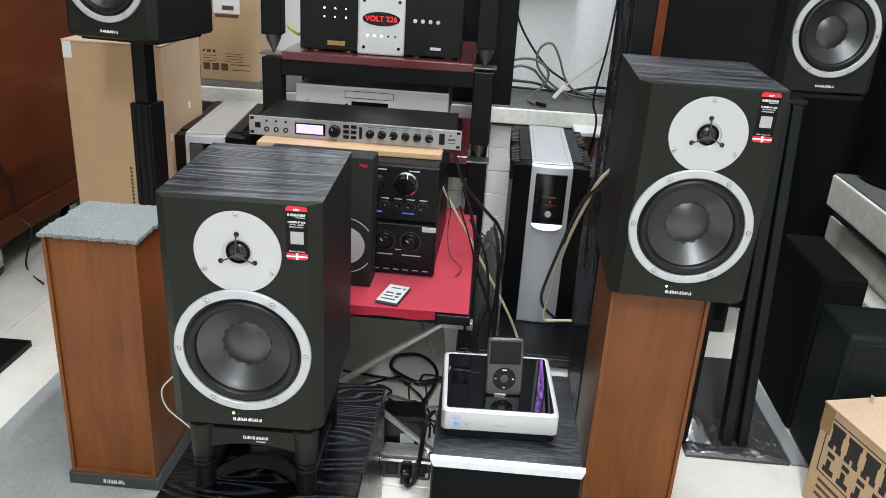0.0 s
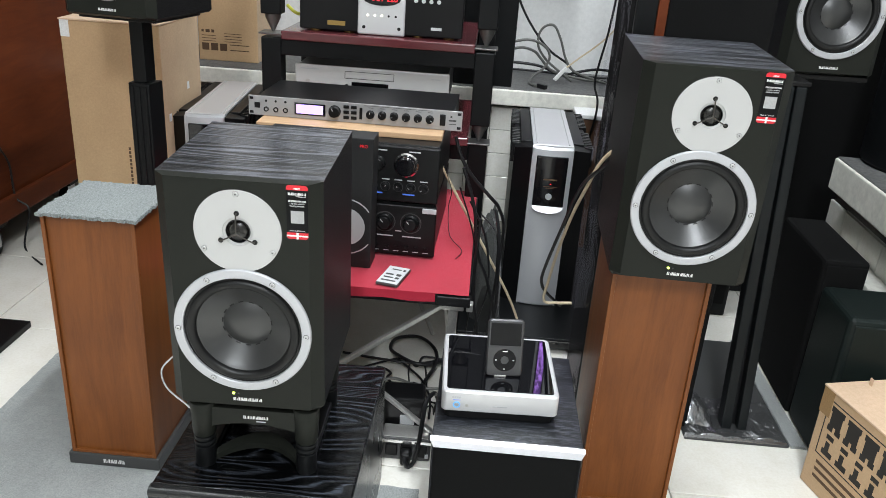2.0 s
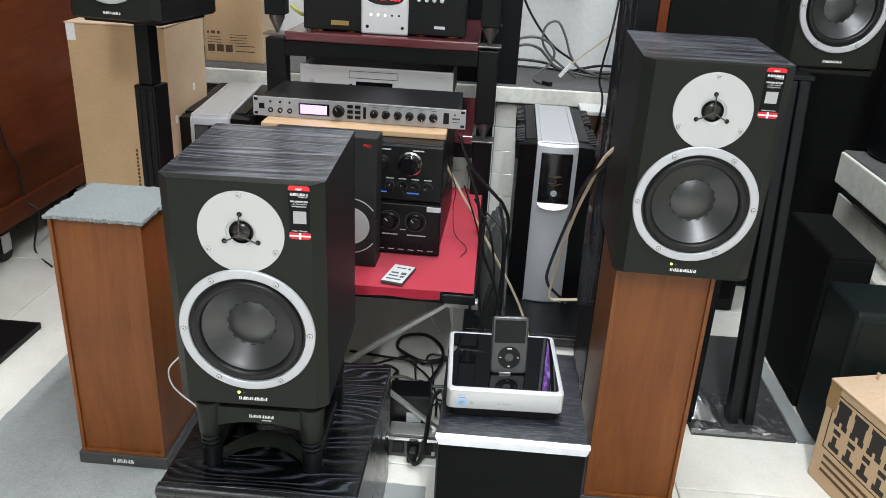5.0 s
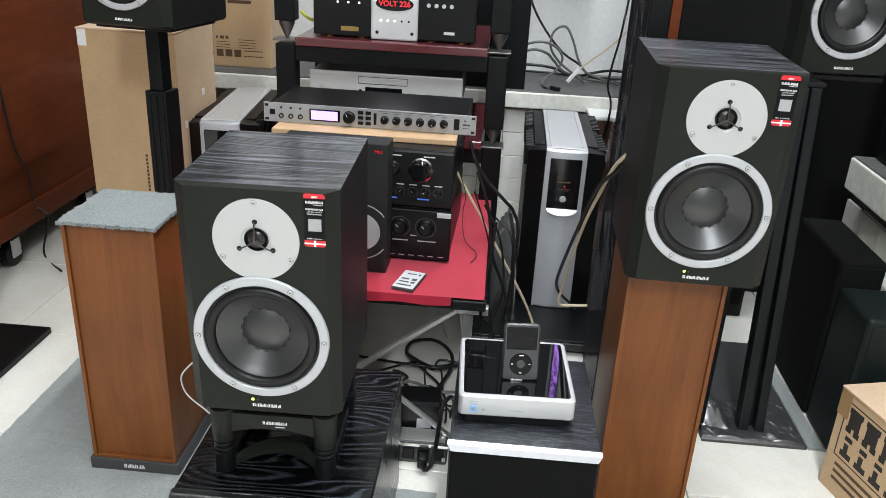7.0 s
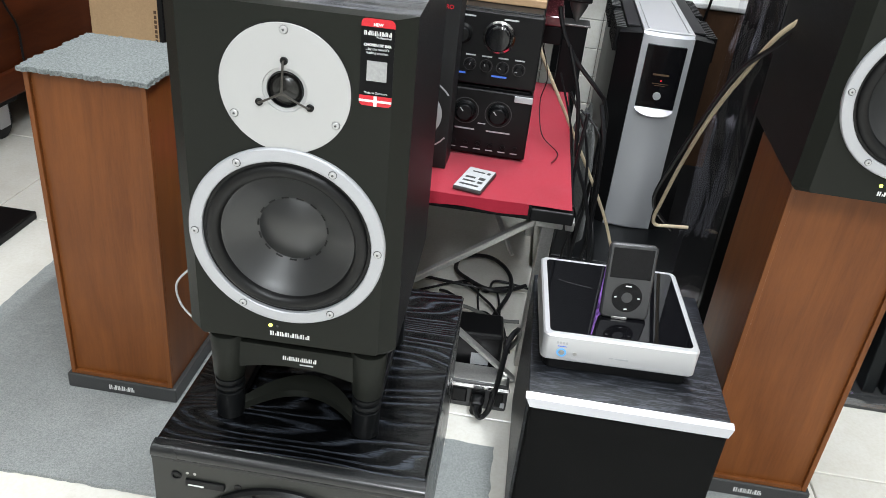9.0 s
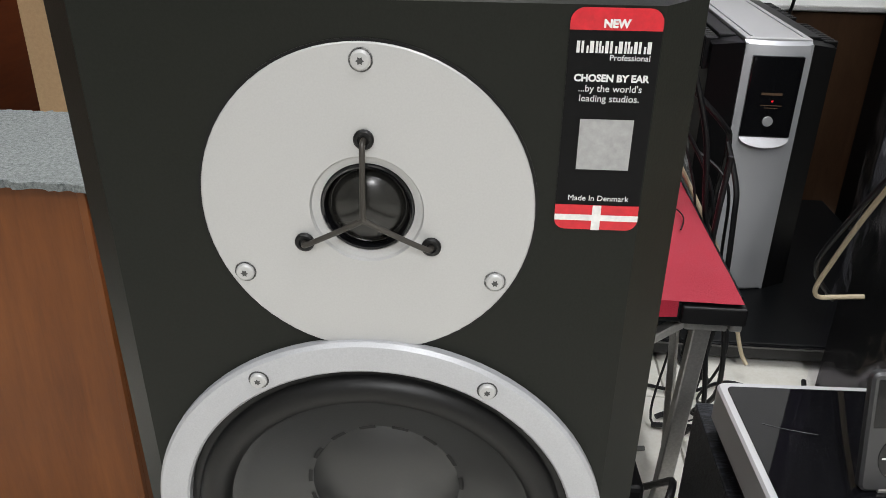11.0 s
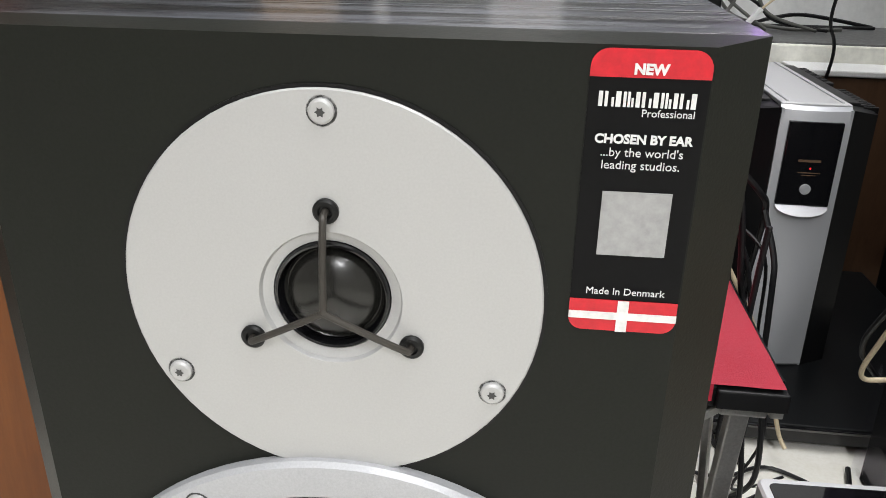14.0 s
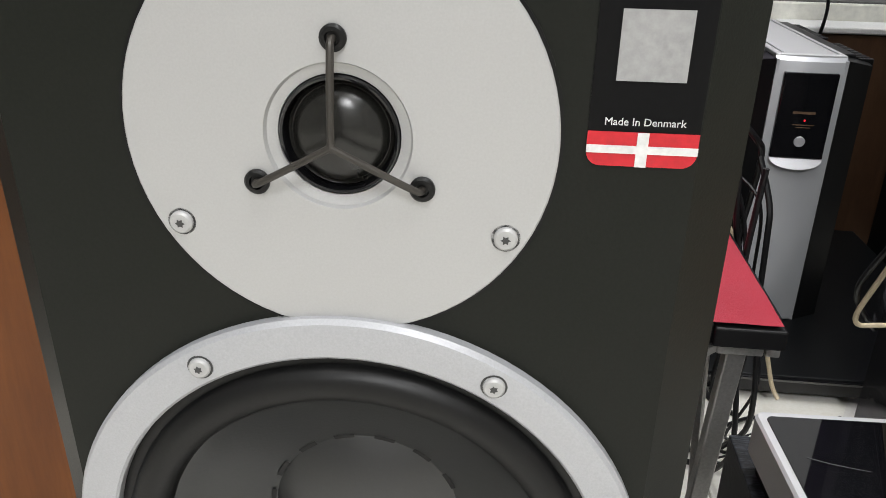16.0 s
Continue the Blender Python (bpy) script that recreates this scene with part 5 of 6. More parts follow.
bars("printed_text", [(0.012, 0.02, 0.094, 0.102), (0.026, 0.04, 0.093, 0.103), (0.046, 0.056, 0.093, 0.103)] + [(0.012, 0.06, 0.064 + 0.009 * k, 0.066 + 0.009 * k) for k in range(3)] + [(0.09, 0.15, 0.064 + 0.009 * k, 0.066 + 0.009 * k) for k in range(4)], 0.0, M_PRINT, c2, "small brown plain bars")

c3 = thing("cardboard_box", pose(0.717, 1.375, F, 0, 0, -75), "brown printed cardboard carton on the tiles", "box", "cardboard boxes")
W3, D3, H3 = 0.50, 0.40, 0.228
part("carton", boxm(0, W3, 0, D3, 0, H3 - 0.004, 0.003), M_CARD, c3, "brown cardboard walls")
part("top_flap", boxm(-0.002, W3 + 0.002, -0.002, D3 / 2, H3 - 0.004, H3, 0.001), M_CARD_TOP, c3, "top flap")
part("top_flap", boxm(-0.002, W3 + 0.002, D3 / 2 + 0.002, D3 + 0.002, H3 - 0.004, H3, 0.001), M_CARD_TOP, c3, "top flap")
part("tape", boxm(-0.0006, 0.03, -0.0008, 0.0, H3 - 0.06, H3 - 0.004), M_TAPE, c3, "brown tape")
rects = []
for k in range(6):
    u = 0.032 + 0.047 * k
    rects += [(u, u + 0.037, 0.187, 0.199), (u + 0.003, u + 0.034, 0.158, 0.187), (u, u + 0.015, 0.146, 0.158), (u + 0.022, u + 0.037, 0.146, 0.158)]
bars("printed_logo", rects, 0.0, M_PRINT_DARK, c3, "large dark plain blocks")
rects = [(0.02, 0.36, 0.083, 0.0855), (0.02, 0.36, 0.205, 0.2075), (0.02, 0.0225, 0.0855, 0.205)]
for k in range(7):
    u = 0.034 + 0.042 * k
    rects += [(u, u + 0.030, 0.092, 0.104), (u + 0.006, u + 0.018, 0.104, 0.122), (u + 0.004, u + 0.024, 0.128, 0.138)]
bars("printed_logo", rects, 0.0, M_PRINT_DARK, c3, "dark framed row of worn plain blocks")
part("paper_tab", boxm(0.012, 0.020, 0.085, 0.087, H3, H3 + 0.016, 0.0005), M_CARD_TOP, c3, "upright torn paper tab")
for pts in (((0.14, 0.075, 0), (0.165, 0.085, 0), (0.18, 0.08, 0), (0.21, 0.10, 0), (0.24, 0.11, 0)), ((0.26, 0.055, 0), (0.25, 0.07, 0), (0.265, 0.085, 0), (0.30, 0.09, 0))):
    part("string", tube(bmesh.new(), [(a, b, H3 + 0.0013) for a, b, c in pts], 0.0012, 6), M_PRINT, c3, "loose dark string", True)
bars("printed_text", [(0.03, 0.30, 0.064 - 0.016 * k, 0.071 - 0.016 * k) for k in range(3)], 0.0, M_PRINT, c3, "brown plain bars")

# ---- wooden cabinet on castors ----
cb = thing("wooden_cabinet", pose(-1.385, 0.98, F), "large red-brown wooden cabinet on castors", "cabinet")
part("body", boxm(-0.6, 0.0, 0.35, 1.66, 0.11, 1.5, 0.004), M_CABINET, cb, "polished red-brown body")
part("base_moulding", boxm(-0.6, 0.012, 0.34, 1.665, 0.11, 0.178, 0.006), M_CABINET, cb, "projecting base moulding")
for sy in (0.50, 1.10, 1.55):
    c = part("castor", lathe(bmesh.new(), [(0, -0.014), (0.036, -0.014), (0.042, -0.010), (0.042, 0.010), (0.036, 0.014), (0, 0.014)], 28, pose(-0.035, sy, 0.042, 0, 90, 0)), M_RUBBER, cb, "black castor wheel", True)
    part("fork", boxm(-0.055, -0.050, sy - 0.022, sy + 0.022, 0.03, 0.095, 0.003), M_WHITEMETAL, c, "bright steel fork")
    part("fork", boxm(-0.020, -0.015, sy - 0.022, sy + 0.022, 0.03, 0.095, 0.003), M_WHITEMETAL, c, "bright steel fork")
    part("mount_plate", boxm(-0.075, 0.0, sy - 0.04, sy + 0.04, 0.095, 0.11, 0.002), M_SATIN, c)
solo("wooden_post", boxm(-1.392, -1.358, 1.865, 1.9, F, 0.20, 0.002), M_PINE, Matrix(), "pale pine post beside the cabinet", "post")
sp = thing("speaker_stand", pose(-1.21, 1.575, F), "black steel speaker stand with a square base", "speaker stand")
part("base_plate", boxm(-0.13, 0.118, -0.135, 0.128, 0.0, 0.018, 0.003), M_SATIN, sp, "scuffed black base plate")
part("column", boxm(-0.105, -0.02, -0.02, 0.06, 0.018, 0.62, 0.004), M_SATIN, sp)
part("top_plate", boxm(-0.15, 0.03, -0.08, 0.12, 0.62, 0.63, 0.002), M_SATIN, sp)

# tall stand for the left monitor
ls = thing("speaker_stand", pose(-0.772, 1.755, F, 0, 0, -9), "tall black stand with a stepped column", "speaker stand")
part("base_plate", boxm(-0.13, 0.13, -0.12, 0.14, 0.0, 0.02, 0.003), M_SATIN, ls)
part("lower_column", boxm(-0.026, 0.026, -0.022, 0.036, 0.02, 0.635, 0.003), M_SATIN, ls, "thick lower column")
for k in range(3):
    part("rib", boxm(-0.022 + 0.016 * k, -0.012 + 0.016 * k, -0.0245, -0.0222, 0.03, 0.628, 0.001), M_SATIN, ls)
part("upper_column", boxm(-0.017, 0.017, -0.015, 0.025, 0.635, 0.778, 0.003), M_SATIN, ls, "slim upper column")
part("top_plate", boxm(-0.09, 0.09, -0.08, 0.11, 0.778, 0.7868, 0.002), M_SATIN, ls)

# slatted stand for the right rear monitor
rs = thing("speaker_stand", pose(0.614, 1.652, F), "black slatted speaker stand on a bagged base plate", "speaker stand")
part("base_plate", boxm(-0.112, 0.115, -0.178, 0.285, 0.0, 0.008, 0.002), M_DARKGREY, rs)
part("web", boxm(-0.004, 0.0165, -0.112, -0.106, 0.008, 0.20, 0.001), M_BLACK, rs, "thin black web between the columns")
for x, w2, lean in ((-0.012, 0.0112, -0.046), (0.023, 0.0102, -0.060)):
    bm = boxm(x - w2, x + w2, -0.135, -0.100, 0.008, 0.772, 0.003)
    bmesh.ops.transform(bm, matrix=Matrix(((1, 0, lean, 0.001), (0, 1, 0, 0), (0, 0, 1, 0), (0, 0, 0, 1))), verts=bm.verts)
    part("slat", bm, M_STAND, rs, "slightly leaning square black column")
part("top_plate", boxm(-0.040, 0.140, -0.030, 0.17, 0.772, 0.782, 0.002), M_BLACK, rs)
part("bracket", boxm(-0.056, -0.006, -0.134, -0.0305, 0.7725, 0.7815, 0.002), M_BLACK, rs)
bm = boxm(-0.001, 0.0125, -0.110, -0.104, 0.20, 0.772)
bmesh.ops.transform(bm, matrix=Matrix(((1, 0, -0.052, 0.001), (0, 1, 0, 0), (0, 0, 1, 0), (0, 0, 0, 1))), verts=bm.verts)
part("web", bm, M_BLACK, rs, "thin black web between the columns")

# Added glow out of view, for the violet stripe in the dock glass.
sg = thing("violet_reflection_strip", pose(0.342, 2.985, 1.0), "unseen violet strip added for a reflection in the dock glass", "sign")
part("frame", boxm(-0.020, 0.020, 0.0, 0.014, 0.0, 0.9, 0.003), M_SATIN, sg, "black frame")
part("lit_face", boxm(-0.0145, 0.0145, -0.004, -0.0005, 0.008, 0.892), G_PURPLE, sg, "mottled violet lit face")
carpet(0.732, 0.766, 1.475, 1.95, F, "grey carpet strip beside the subwoofer", 0.0015)
# crumpled bag
bm = bmesh.new()
nx, ny = 60, 50
g = []
for j in range(ny + 1):
    row = []
    for i in range(nx + 1):
        x, y = 0.497 + 0.228 * i / nx, 1.470 + 0.16 * j / ny
        e = min(i, nx - i, j, ny - j)
        z = F + 0.009 + (0.0 if e == 0 else 0.006) + (0.010 * abs(noise.noise(Vector((x * 17, y * 23, 2.0)))) + 0.004 * abs(noise.noise(Vector((x * 60 + y * 30, y * 25, 7.0))))) * (1 if e > 1 else 0.2) + (0.045 * max(0, 1 - ((x - 0.525) / 0.05) ** 2) * max(0, 1 - ((y - 1.565) / 0.06) ** 2))
        if 0.572 < x < 0.662 and 1.50 < y < 1.575:
            z = F + 0.0095
        row.append(bm.verts.new((x, y, z)))
    g.append(row)
for j in range(ny):
    for i in range(nx):
        bm.faces.new((g[j][i], g[j][i + 1], g[j + 1][i + 1], g[j + 1][i]))
bag = solo("plastic_bag", bm, M_BAG, Matrix(), "crumpled clear plastic bag on the stand base", "bag")
bag.visible_shadow = False

# tall wrapped speaker
tw = thing("floor_speaker", pose(0.395, 1.5, F), "tall floor speaker wrapped in clear plastic film", "speaker")
part("cabinet", boxm(-0.132, 0.115, 0.012, 0.24, 0.0, 1.5, 0.003), M_GRILLE, tw, "black cabinet")
part("front_frame", boxm(-0.134, -0.0965, -0.004, 0.0115, 0.0, 1.5, 0.002), M_SATIN, tw, "black front edge")
part("grille", boxm(-0.077, 0.112, -0.004, 0.0118, 0.03, 1.49, 0.003), M_GRILLE, tw, "black ribbed grille")
part("wood_strip", boxm(-0.096, -0.078, -0.006, 0.0115, 0.0, 1.5, 0.002), M_CABINET, tw, "red-brown edge strip")
bm = bmesh.new()
g = []
for j in range(61):
    row = []
    z = 0.004 + 1.45 * j / 60
    for i in range(15):
        y = -0.008 + 0.255 * i / 14
        x = -0.139 - 0.012 * abs(noise.noise(Vector((y * 9, z * 5, 5.0)))) - 0.0015 * abs(noise.noise(Vector((y * 30, z * 24, 9.0))))
        row.append(bm.verts.new((x, y, z)))
    g.append(row)
for j in range(60):
    for i in range(14):
        bm.faces.new((g[j][i], g[j][i + 1], g[j + 1][i + 1], g[j + 1][i]))
fl = part("film", bm, M_FILM, tw, "wrinkled clear film, violet reflection in its sheen", True)
fl.visible_shadow = False

# large subwoofer on the right
rsb = thing("subwoofer", pose(0.767, 1.45, F, 0, 0, -1.5), "dark green-black vinyl subwoofer on the tiles", "subwoofer")
part("cabinet", boxm(0.0, 0.42, 0.0, 0.165, 0.0, 0.336, 0.012, 3), M_GREENBLACK, rsb, "textured vinyl cabinet")
part("front_panel", boxm(0.012, 0.408, -0.003, 0.004, 0.012, 0.322, 0.003), M_GREENBLACK, rsb, "plain front panel")
tall = thing("loudspeaker_cabinet", pose(0.767, 1.62, F, 0, 0, -1.5), "dark vinyl loudspeaker cabinet beside the ledge", "speaker")
part("cabinet", boxm(0.0, 0.098, 0.0, 0.28, 0.0, 0.392, 0.008, 2), M_GRILLE, tall, "textured vinyl cabinet")
part("grille", boxm(0.006, 0.092, -0.004, -0.0005, 0.02, 0.38, 0.002), M_GRILLE, tall, "black cloth grille")
mid = thing("loudspeaker_cabinet", pose(0.525, 2.11, F), "black loudspeaker cabinet standing behind the slatted stand", "speaker")
part("cabinet", boxm(0.0, 0.23, 0.0, 0.30, 0.0, 1.5, 0.006, 2), M_SATIN, mid, "black cabinet")
part("grille", boxm(0.012, 0.218, -0.006, -0.0005, 0.04, 1.46, 0.003), M_GRILLE, mid, "black cloth grille")
far = thing("loudspeaker_cabinet", pose(0.76, 2.29, F), "large black loudspeaker cabinet behind the slatted stand", "speaker")
part("cabinet", boxm(0.0, 0.85, 0.0, 0.28, 0.0, 1.5, 0.01, 2), M_SATIN, far, "black cabinet")
part("grille", boxm(0.03, 0.82, -0.008, -0.0005, 0.05, 1.45, 0.003), M_GRILLE, far, "black cloth grille")
part("label", boxm(0.123, 0.131, -0.0095, -0.0085, 0.638, 0.654), M_PALE, far, "small pale label")
low = thing("low_cabinet", pose(0.298, 2.47, F), "low brown wooden cabinet with a white top by the ledge", "cabinet")
part("body", boxm(0.0, 0.34, 0.004, 0.115, 0.0, 0.468, 0.003), M_BROWN, low, "plain brown side")
part("top", boxm(-0.003, 0.343, 0.0, 0.118, 0.4685, 0.482, 0.003), M_WHITE, low, "white laminate top")
solo("round_speaker", lathe(bmesh.new(), [(0, 0), (0.162, 0), (0.17, 0.01), (0.17, 0.6), (0.14, 0.66), (0, 0.67)], 48), M_SATIN, pose(1.13, 1.965, LEDGE_Z), "dark rounded loudspeaker on the stone ledge", "speaker", smooth=True)

# crumpled cloth behind the table
bm = bmesh.new()
g = []
for j in range(25):
    row = []
    for i in range(29):
        u, v = -1 + 2 * i / 28, -1 + 2 * j / 24
        dome = max(0.0, 1 - (0.75 * u * u + 0.75 * v * v))
        fold = noise.noise(Vector((u * 2.2, v * 5.0, 4.0))) + 0.5 * noise.noise(Vector((u * 6, v * 9, 1.0)))
        row.append(bm.verts.new((0.042 * u, 0.06 * v, 0.325 * dome ** 0.6 + 0.035 * fold * dome)))
    g.append(row)
for j in range(24):
    for i in range(28):
        bm.faces.new((g[j][i], g[j][i + 1], g[j + 1][i + 1], g[j + 1][i]))
solo("cloth", bm, M_CLOTH, pose(0.046, 1.935, F), "crumpled grey cloth bundled behind the red table", "cloth", smooth=True)

# power strip behind the subwoofer
ps = thing("power_strip", pose(-0.098, 1.312, F), "dark grey mains power strip with one plug on the tiles", "power strip")
part("body", boxm(-0.050, 0.050, 0.0, 0.05, 0.0, 0.052, 0.004), M_DARKGREY, ps, "dark grey housing")
part("top_plate", boxm(-0.048, 0.045, 0.004, 0.046, 0.0522, 0.0534, 0.0004), M_ALU, ps, "worn metal top plate")
part("front_strap", boxm(-0.052, 0.052, -0.0035, -0.0004, 0.043, 0.050, 0.0008), M_CHROME, ps, "bright metal strap")
for x in (-0.028, 0.002, 0.032):
    part("socket", boxm(x - 0.012, x + 0.012, -0.0022, -0.0004, 0.012, 0.038, 0.002), M_BLACK, ps, "black socket")
plug = part("plug", boxm(-0.008, 0.012, -0.030, -0.0024, 0.008, 0.034, 0.005), M_BLACK, ps, "moulded black plug")
part("marking", boxm(0.001, 0.004, -0.0312, -0.0302, 0.014, 0.028), M_PALE, plug, "pale marking")
part("switch", boxm(0.040, 0.047, -0.003, -0.0004, 0.010, 0.020, 0.001), M_KSILVER, ps, "grey switch")
ad = thing("power_adapter", pose(-0.110, 1.385, F, 0, 0, 4), "black mains adapter lying on the tiles", "adapter")
part("case", boxm(-0.045, 0.043, -0.014, 0.055, 0.0, 0.105, 0.006), M_BLACK, ad, "moulded black case")
part("label_plate", boxm(-0.008, 0.022, -0.0148, -0.014, 0.045, 0.068), M_PALE, ad, "pale label")

# ---- cables ----
cable([(-0.43, 1.03, 0.405), (-0.457, 1.06, 0.375), (-0.475, 1.06, 0.35), (-0.469, 1.06, 0.319), (-0.443, 1.06, 0.293), (-0.42, 1.05, 0.285), (-0.39, 1.05, 0.284)], 0.0014, M_PALE, "thin pale cable bowed behind the monitor")
cable([(-0.291, 1.668, 0.03), (-0.231, 1.673, 0.02), (-0.168, 1.65, 0.03), (-0.101, 1.648, 0.03), (-0.054, 1.67, 0.03)], 0.0034, M_CABLE, "black cable trailing from behind the subwoofer")
cable([(-0.03, 1.68, 0.03), (-0.076, 1.646, 0.03), (-0.112, 1.64, 0.035), (-0.152, 1.668, 0.035), (-0.177, 1.705, 0.03), (-0.175, 1.748, 0.03), (-0.154, 1.771, 0.03), (-0.115, 1.769, 0.035), (-0.083, 1.734, 0.04), (-0.063, 1.696, 0.035), (-0.062, 1.639, 0.035), (-0.076, 1.587, 0.03), (-0.092, 1.552, 0.02)], 0.0044, M_CABLE, "thick black cable coiled on the tiles")
cable([(-0.20, 1.63, 0.02), (-0.181, 1.611, 0.03), (-0.163, 1.593, 0.03), (-0.169, 1.571, 0.03), (-0.146, 1.544, 0.03), (-0.125, 1.555, 0.02)], 0.003, M_CABLE, "black cable kinked on the tiles")
cable([(-0.20, 1.52, 0.04), (-0.171, 1.533, 0.05), (-0.146, 1.542, 0.05), (-0.11, 1.526, 0.05), (-0.079, 1.512, 0.05), (-0.04, 1.516, 0.05)], 0.0036, M_GREY_CABLE, "grey cable lying over the tangle")
cable([(-0.155, 1.66, 0.03), (-0.118, 1.617, 0.03), (-0.087, 1.573, 0.03), (-0.064, 1.503, 0.03), (-0.06, 1.45, 0.01)], 0.0026, M_CABLE, "thin black cable tangled on the tiles")
cable([(-0.124, 1.646, 0.025), (-0.122, 1.60, 0.03), (-0.114, 1.564, 0.01)], 0.002, M_CABLE, "thin black cable tangled on the tiles")
cable([(-0.088, 1.652, 0.025), (-0.08, 1.60, 0.03), (-0.077, 1.554, 0.01), (-0.10, 1.48, 0.006)], 0.0022, M_CABLE, "thin black cable tangled on the tiles")
cable([(-0.096, 1.284, 0.03), (-0.096, 1.278, 0.024), (-0.088, 1.278, 0.012), (-0.076, 1.28, 0.03), (-0.069, 1.28, 0.085), (-0.065, 1.285, 0.135), (-0.061, 1.30, 0.165), (-0.048, 1.34, 0.16), (-0.042, 1.40, 0.10), (-0.05, 1.47, 0.02)], 0.0044, M_CABLE, "thick black mains lead")
rng3 = random.Random(5)
for k in range(3):
    y = 1.47 + 0.09 * k
    pts = [(-0.22 + rng3.uniform(-0.05, 0.03), y + rng3.uniform(-0.03, 0.03), 0.005)]
    for q in range(4):
        pts.append((-0.17 + 0.045 * q + rng3.uniform(-0.02, 0.02), y + rng3.uniform(-0.06, 0.06), 0.006 + 0.015 * rng3.random()))
    cable(pts, 0.0018 + 0.0004 * k, M_CABLE, "thin black cable tangled on the tiles")
for k in range(3):
    x = 0.018 + 0.026 * k
    pts = [(x - 0.05 + rng3.uniform(-0.01, 0.01), 1.66 + 0.03 * k, 0.50 - 0.04 * k), (x - 0.012, 1.65 + 0.02 * k, 0.38), (x + rng3.uniform(-0.012, 0.012), 1.64 + 0.02 * k, 0.26), (x + rng3.uniform(-0.02, 0.02), 1.64, 0.14), (x + rng3.uniform(-0.03, 0.03), 1.62 + 0.03 * k, 0.008), (x + 0.08, 1.66 + 0.03 * k, 0.006)]
    cable(pts, (0.0018, 0.0026, 0.0022)[k], M_CABLE, "black cable hanging behind the dock")
cable([(-0.42, 1.12, 0.50), (-0.43, 1.10, 0.44), (-0.432, 1.08, 0.40), (-0.425, 1.07, 0.345), (-0.405, 1.09, 0.29), (-0.39, 1.13, 0.286)], 0.0028, M_GREY_CABLE, "grey cable hanging behind the monitor")
cable([(-0.085, 1.70, 0.545), (-0.062, 1.705, 0.50), (-0.01, 1.71, 0.41), (0.055, 1.714, 0.297), (0.10, 1.74, 0.20), (0.129, 1.766, 0.121), (0.15, 1.77, 0.05), (0.16, 1.76, 0.029)], 0.0033, M_CREAM_CABLE, "cream cable hanging from the amplifier")
cable([(-0.053, 1.70, 0.603), (-0.038, 1.70, 0.559), (-0.01, 1.70, 0.515), (0.039, 1.70, 0.465), (0.057, 1.72, 0.437), (0.075, 1.79, 0.36), (0.07, 1.82, 0.2), (0.06, 1.80, 0.02), (0.10, 1.74, 0.005)], 0.0042, M_CABLE, "black cable hanging behind the red table")
cable([(-0.029, 1.62, 0.558), (0.0, 1.62, 0.47), (0.016, 1.62, 0.364), (0.043, 1.62, 0.297), (0.066, 1.62, 0.20), (0.075, 1.62, 0.08), (0.06, 1.66, 0.006)], 0.0038, M_CABLE, "black cable hanging beside the red table")
cable([(0.016, 1.56, 0.467), (0.012, 1.56, 0.362), (0.015, 1.56, 0.281), (0.028, 1.56, 0.20), (0.04, 1.56, 0.08), (0.03, 1.60, 0.006)], 0.0035, M_CABLE, "thin black cable beside the amplifier")
cable([(0.05, 1.70, 0.44), (0.062, 1.67, 0.39), (0.064, 1.66, 0.351), (0.069, 1.66, 0.237), (0.064, 1.66, 0.14), (0.05, 1.66, 0.03), (0.0, 1.64, 0.005)], 0.004, M_CABLE, "black cable rising behind the dock")
cable([(-0.075, 1.66, 0.55), (-0.055, 1.70, 0.48), (-0.06, 1.74, 0.42), (-0.05, 1.66, 0.385), (-0.02, 1.60, 0.376), (-0.03, 1.55, 0.376)], 0.0009, M_CABLE, "fine black wire on the red felt")
cable([(0.265, 1.31, 0.735), (0.221, 1.36, 0.673), (0.208, 1.43, 0.597), (0.195, 1.5, 0.508), (0.183, 1.56, 0.401), (0.176, 1.605, 0.307), (0.173, 1.618, 0.268), (0.181, 1.622, 0.252), (0.203, 1.622, 0.253), (0.238, 1.62, 0.257)], 0.0033, M_CREAM_CABLE, "cream cable bent in front of the wrapped speaker")
cable([(0.262, 1.3, 0.735), (0.222, 1.37, 0.654), (0.198, 1.43, 0.596), (0.182, 1.51, 0.485), (0.163, 1.59, 0.347), (0.166, 1.615, 0.301), (0.183, 1.63, 0.271), (0.219, 1.66, 0.226)], 0.0036, M_CABLE, "thick black cable in front of the silver amplifier")
cable([(-0.01, 1.62, 0.006), (0.08, 1.60, 0.02), (0.16, 1.58, 0.006), (0.22, 1.66, 0.006), (0.25, 1.75, 0.01)], 0.004, M_CABLE, "black cable on the floor behind the dock")
cable([(0.0, 1.72, 0.005), (0.06, 1.70, 0.012), (0.14, 1.74, 0.005), (0.24, 1.66, 0.006)], 0.003, M_CABLE, "black cable on the floor behind the dock")
LZ = LEDGE_Z + 0.006
cable([(0.05, 2.80, 0.92), (0.075, 2.80, 0.859), (0.107, 2.80, 0.784), (0.158, 2.80, 0.709), (0.216, 2.80, 0.648), (0.278, 2.80, 0.610), (0.326, 2.80, LZ + 0.02), (0.45, 2.80, LZ)], 0.0042, M_CABLE, "black cable trailing on the ledge")
